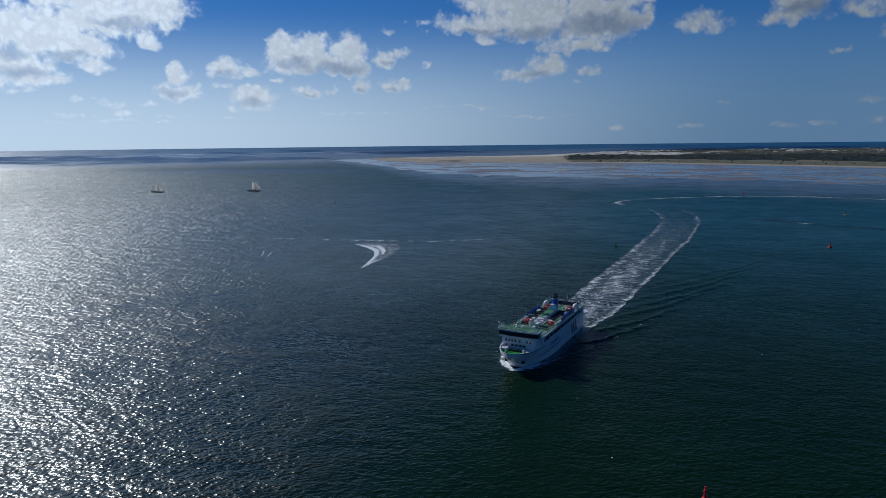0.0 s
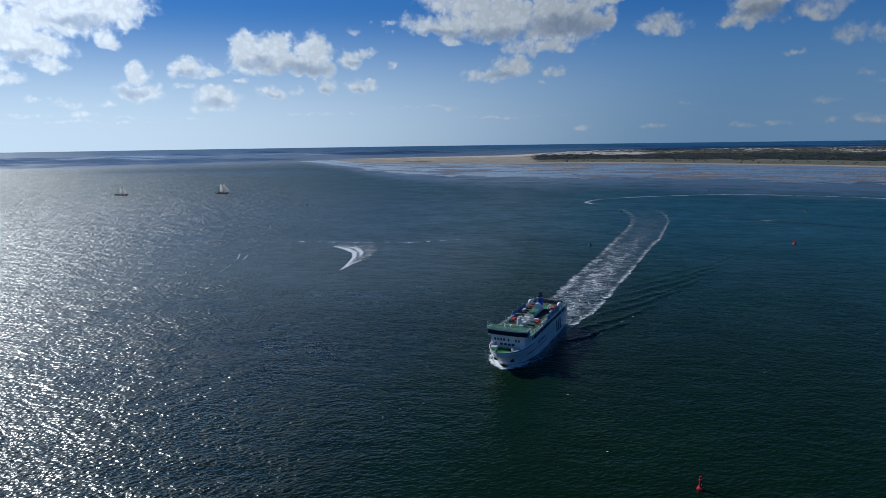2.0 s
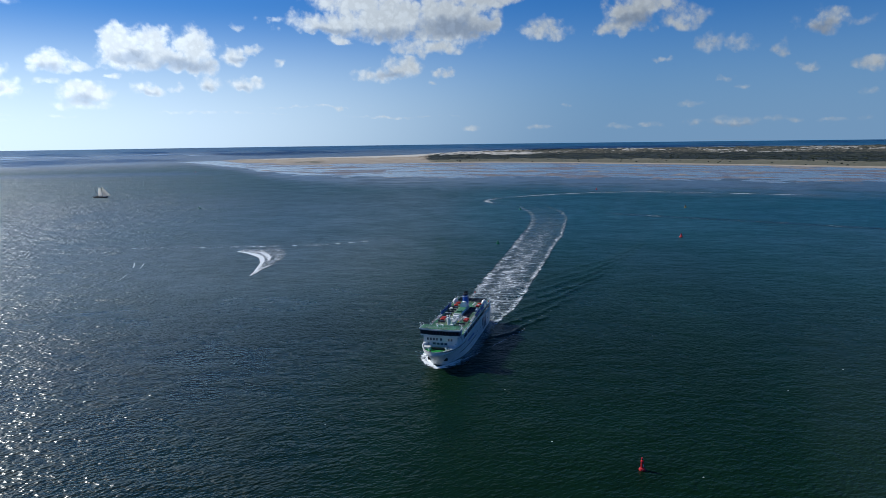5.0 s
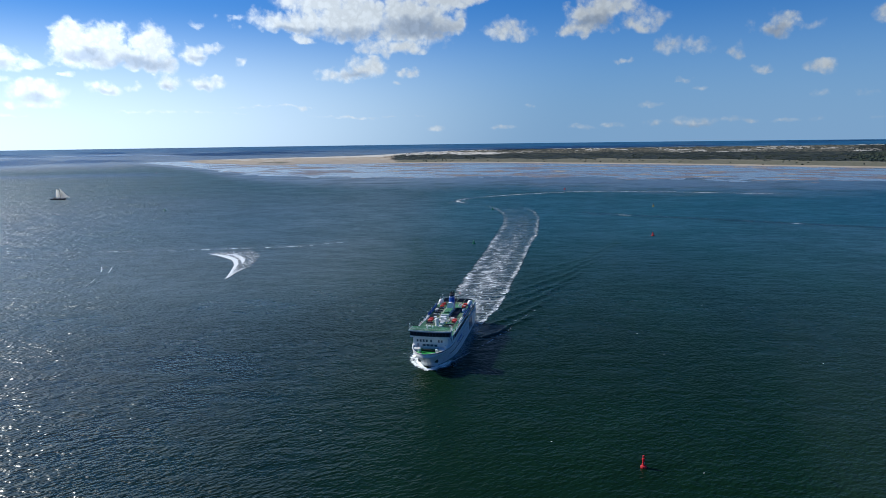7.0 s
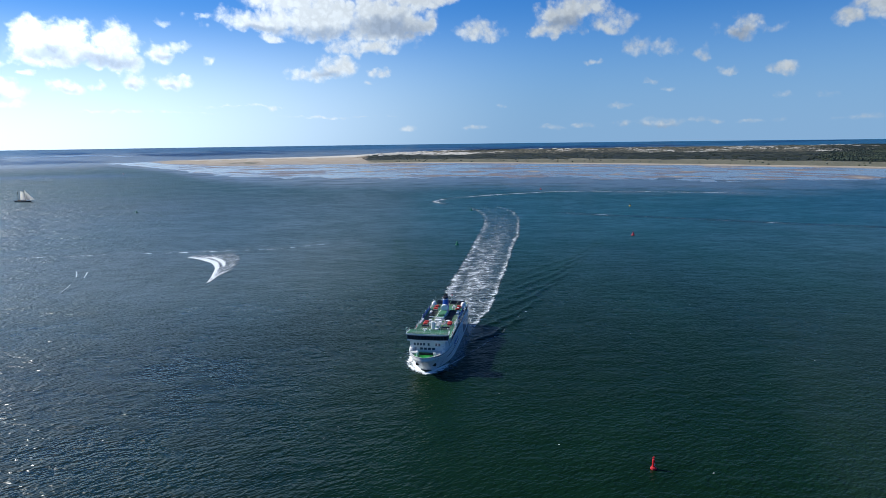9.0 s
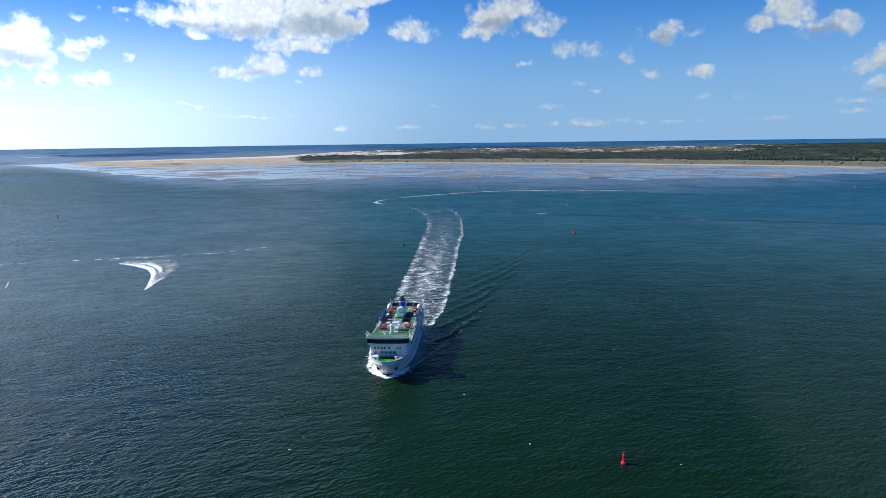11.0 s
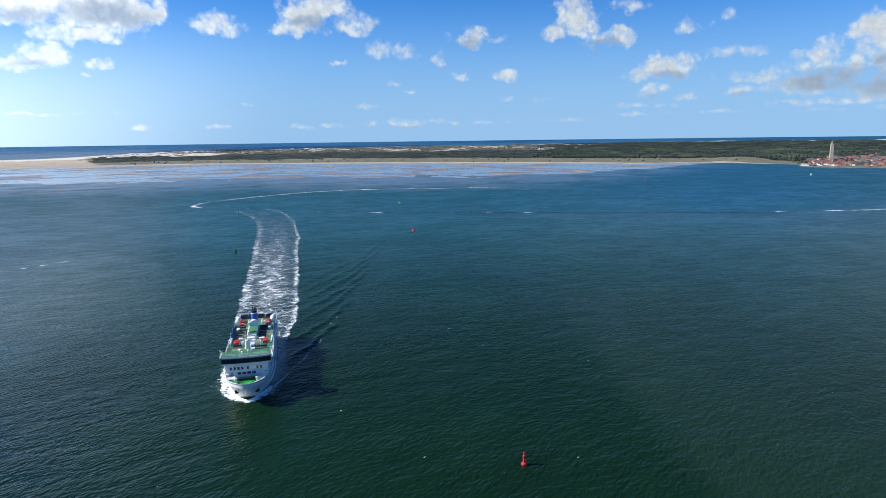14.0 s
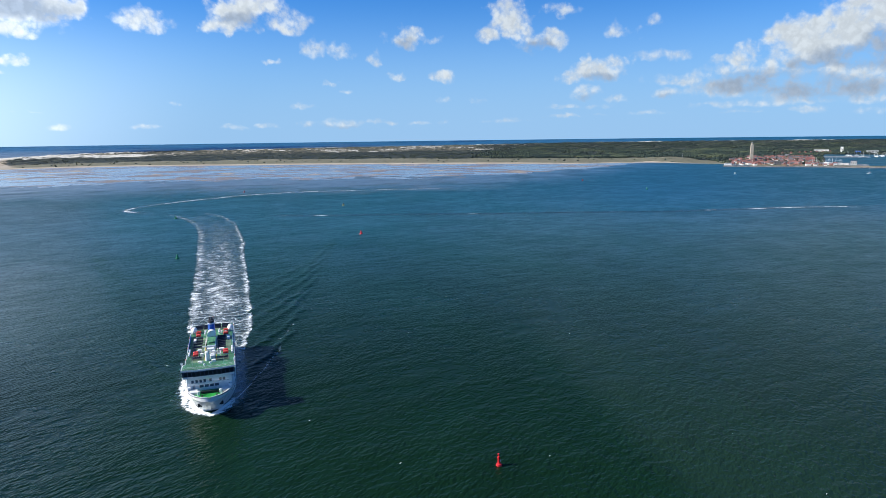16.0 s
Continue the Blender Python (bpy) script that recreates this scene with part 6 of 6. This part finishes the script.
KINDS = [house(BRICK, ROOF_RED, 4.5, 6.5, 4.2, 9.5, "brick house with a steep red tile roof"),
         house(BRICK, ROOF_ORANGE, 4.0, 5.5, 3.4, 8.2, "brick cottage with an orange tile roof"),
         house(PLASTER, ROOF_ORANGE, 5.0, 7.0, 5.0, 10.0, "white plastered house with an orange tile roof"),
         house(BRICK, ROOF_GREY, 5.5, 8.0, 5.5, 10.5, "brick house with a grey slate roof"),
         house(PLASTER, ROOF_RED, 4.0, 6.0, 4.0, 9.0, "white house with a red tile roof")]
rs = np.random.RandomState(21)
placed = []
for tries in range(3000):
    B, D = rs.uniform(-56.6, -49.2), rs.uniform(1885, 2500)
    if B < -55.2 and D > 1980:
        continue
    if D > 2250 and B > -50.5:
        continue
    x, y, z = ground_at(B, D)
    if min((math.hypot(x - a, y - b) for a, b in placed), default=99) < 12.5 or math.hypot(x - 1675, y - 1110) < 14:
        continue
    k = int(rs.choice([0, 1, 2, 2, 3, 3, 4, 4]))
    if len(placed) < len(KINDS):
        ob = KINDS[len(placed)]
        ob.matrix_world = pose(x, y, z, 0, 0, rs.uniform(0, 180))
    else:
        copy_thing(KINDS[k], pose(x, y, z, 0, 0, 128 + float(rs.choice([0, 90])) + rs.uniform(-16, 16)) @ Matrix.Scale(rs.uniform(0.62, 0.85), 4))
    placed.append((x, y))
    if len(placed) >= 265:
        break
# a few far houses behind the harbour
for B, D in [(-54.4, 2900), (-54.8, 2950), (-55.2, 2960), (-55.6, 3000), (-56.0, 3010), (-56.5, 3030), (-53.8, 2850), (-53.2, 2800)]:
    x, y, z = ground_at(B, D)
    copy_thing(KINDS[0], pose(x, y, z, 0, 0, 130))


def lighthouse():
    x, y, z = ground_at(-50.75, 2160)
    ob = thing("lighthouse", pose(x, y, z, 0, 0, 51), "tall square lighthouse of yellow-grey brick above the town", "lighthouse")
    sq = lambda k, h: [(-k, -k, h), (k, -k, h), (k, k, h), (-k, k, h)]
    part("tower", Shape().loft([sq(4.7, -2), sq(4.6, 0), sq(4.1, 24), sq(3.8, 47.5)]), TOWER_BRICK, ob)
    for h in (8, 16, 24, 32, 40):
        k = 4.62 - h * 0.0185
        part("string_course", Shape().box(-k, k, -k, k, h, h + 0.5), TOWER_BRICK, ob)
        for sgn in (-1, 1):
            part("window", Shape().box(-0.5, 0.5, *sorted((sgn * (k - 0.1), sgn * (k + 0.06))), h + 2.6, h + 4.6), GLASS, ob)
    part("gallery", Shape().box(-4.9, 4.9, -4.9, 4.9, 47.5, 48.4, 0.2), CONCRETE, ob)
    part("lantern_house", Shape().turned(0, 0, [(48.4, 3.0), (50.8, 3.0), (50.9, 2.6), (53.2, 2.6)], 12), TOWER_BRICK, ob)
    part("lantern", Shape().turned(0, 0, [(53.2, 2.4), (55.6, 2.4)], 12), GLASS, ob)
    part("cupola", Shape().turned(0, 0, [(55.6, 2.7), (56.6, 2.0), (57.4, 0.6), (57.8, 0.1)], 12), GREY, ob)
    return ob


lighthouse()


def harbour():
    # stone dike along the shore, with a lighter crown
    sh, top = [], []
    for B in np.linspace(-48.5, -66, 60):
        D = 1812 + 6 * math.sin(B)
        x, y, z = polar(B, D)
        rad = Vector((float(x) - CX, float(y) - CY, 0)).normalized()
        c = Vector((float(x), float(y), 0))
        sh.append([c - rad * 9 + Vector((0, 0, -1)), c + Vector((0, 0, 2.6)), c + rad * 5 + Vector((0, 0, 2.6)), c + rad * 13 + Vector((0, 0, -1))])
        top.append([c + rad * 0.6 + Vector((0, 0, 2.55)), c + rad * 0.6 + Vector((0, 0, 2.75)), c + rad * 4.4 + Vector((0, 0, 2.75)), c + rad * 4.4 + Vector((0, 0, 2.55))])
    dike = whole("harbour_dike", Shape().loft(sh), STONE, "long dark stone harbour dike", "dike")
    part("crown_path", Shape().loft(top), STONE, dike)
    # quays
    for k, (B0, D0, B1, D1, w) in enumerate(((-54.6, 1905, -58.6, 1950, 14), (-54.8, 1990, -56.8, 2010, 9), (-55.4, 2560, -58.8, 2600, 14))):
        a, b = Vector(polar(B0, D0)), Vector(polar(B1, D1))
        d = (b - a).normalized()
        n = Vector((-d.y, d.x, 0))
        q = Shape().loft([[p - n * w + Vector((0, 0, -2)), p + n * w + Vector((0, 0, -2)), p + n * w + Vector((0, 0, 2.2)), p - n * w + Vector((0, 0, 2.2))] for p in (a, b)])
        whole("quay", q, CONCRETE, "grey concrete harbour quay", "quay", "harbour quays")
    def shed(B, D, w, d, h, mat, label, turn=0.0, flat=True):
        x, y, z = polar(B, D)
        ob = thing("harbour_building", pose(float(x), float(y), float(z) + 1.6, 0, 0, B + turn), label, "building", "harbour buildings")
        part("wall", Shape().box(-w, w, -d, d, -2, h), mat, ob)
        part("roof", Shape().box(-w - 0.4, w + 0.4, -d - 0.4, d + 0.4, h, h + 0.7), ROOF_GREY if mat is not PLASTER else GREY, ob)
        n = max(int(w / 2.2), 2)
        for k in range(n):
            xx = -w + (k + 0.5) * 2 * w / n
            part("window", Shape().box(xx - 0.7, xx + 0.7, -d - 0.08, -d + 0.02, h * 0.35, h * 0.75), GLASS, ob)
    shed(-57.75, 1950, 7, 9, 9.5, GREY, "grey ferry terminal building at the end of the quay")
    shed(-57.1, 1945, 12, 5, 3.5, PLASTER, "low white shed on the ferry quay")
    shed(-55.9, 3080, 26, 9, 13, PLASTER, "long white hotel block beyond the harbour")
    shed(-57.25, 3060, 5, 5, 24, PLASTER, "white tower-like silo beyond the harbour")
    shed(-58.3, 3040, 9, 6, 9, BLUE, "blue warehouse beyond the harbour")
    shed(-59.2, 3040, 20, 9, 11, GREY, "grey warehouse beyond the harbour")
    shed(-52.8, 1930, 16, 6, 7.5, ROOF_GREY, "dark low warehouse near the dike")
    shed(-48.9, 1890, 9, 5, 3.5, PLASTER, "white beach pavilion on the shore")
    rs = np.random.RandomState(31)
    for k in range(16):
        shed(rs.uniform(-56.9, -54.4), rs.uniform(1900, 1960), rs.uniform(3, 7), rs.uniform(3, 5), rs.uniform(3, 6), (PLASTER, GREY, BRICK, PLASTER)[k % 4], ("small white quay shed", "small grey quay shed", "small brick quay shed", "white net store on the quay")[k % 4], rs.uniform(-20, 20))
    # moored boats
    rs = np.random.RandomState(8)
    hull = Shape().loft([[(w, yy, 1.1), (w * 0.8, yy, -0.3), (-w * 0.8, yy, -0.3), (-w, yy, 1.1)] for yy, w in ((-5, 1.1), (-2, 1.7), (2, 1.6), (5, 0.6), (6, 0.05))])
    first = None
    spots = [(rs.uniform(-57.0, -54.9), rs.uniform(1930, 2040)) for _ in range(44)] + [(rs.uniform(-62.5, -57.5), rs.uniform(2560, 2840)) for _ in range(46)]
    for B, D in spots:
        x, y, z = polar(B, D)
        m = pose(float(x), float(y), float(z) + 0.1, 0, 0, rs.uniform(0, 360))
        if first is None:
            first = thing("moored_boat", m, "white moored yacht with a bare mast", "boat", "boats moored in the harbour")
            part("hull", hull, WHITE, first)
            part("cabin", Shape().box(-1.0, 1.0, -2.2, 1.8, 1.1, 1.9, 0.15), WHITE, first)
            part("mast", Shape().tube((0, 0.6, 1.0), (0, 0.6, 14.5), 0.16, 5, 0.1), PLASTER, first)
        else:
            copy_thing(first, m)
    # a moored white ferry
    x, y, z = polar(-56.0, 1925)
    ob = thing("moored_ship", pose(float(x), float(y), 0, 0, 0, 40), "small white passenger ship moored at the quay", "ship")
    part("hull", Shape().loft([[(w, yy, 3), (w * 0.8, yy, -1), (-w * 0.8, yy, -1), (-w, yy, 3)] for yy, w in ((-20, 4), (-10, 4.5), (10, 4.5), (17, 2.6), (21, 0.1))]), WHITE, ob)
    part("deckhouse", Shape().box(-3.6, 3.6, -16, 8, 3, 6, 0.3).box(-3.0, 3.0, -4, 8, 6, 8.5, 0.3), WHITE, ob)
    part("window_band", Shape().box(-3.65, 3.65, -15, 7, 4.2, 5.2), GLASS, ob)
    # light masts on the shore
    for B, D, h in ((-55.3, 1990, 18), (-56.6, 1975, 18), (-45.5, 2230, 16), (-58.0, 2600, 20)):
        x, y, z = ground_at(B, D)
        p = thing("light_mast", pose(x, y, z), "thin grey light mast at the harbour", "mast", "light masts")
        part("pole", Shape().tube((0, 0, -1), (0, 0, h), 0.3, 6, 0.16), GREY, p)
        part("lamp_head", Shape().box(-1.2, 1.2, -0.4, 0.4, h, h + 0.4, 0.1), GREY, p)


harbour()
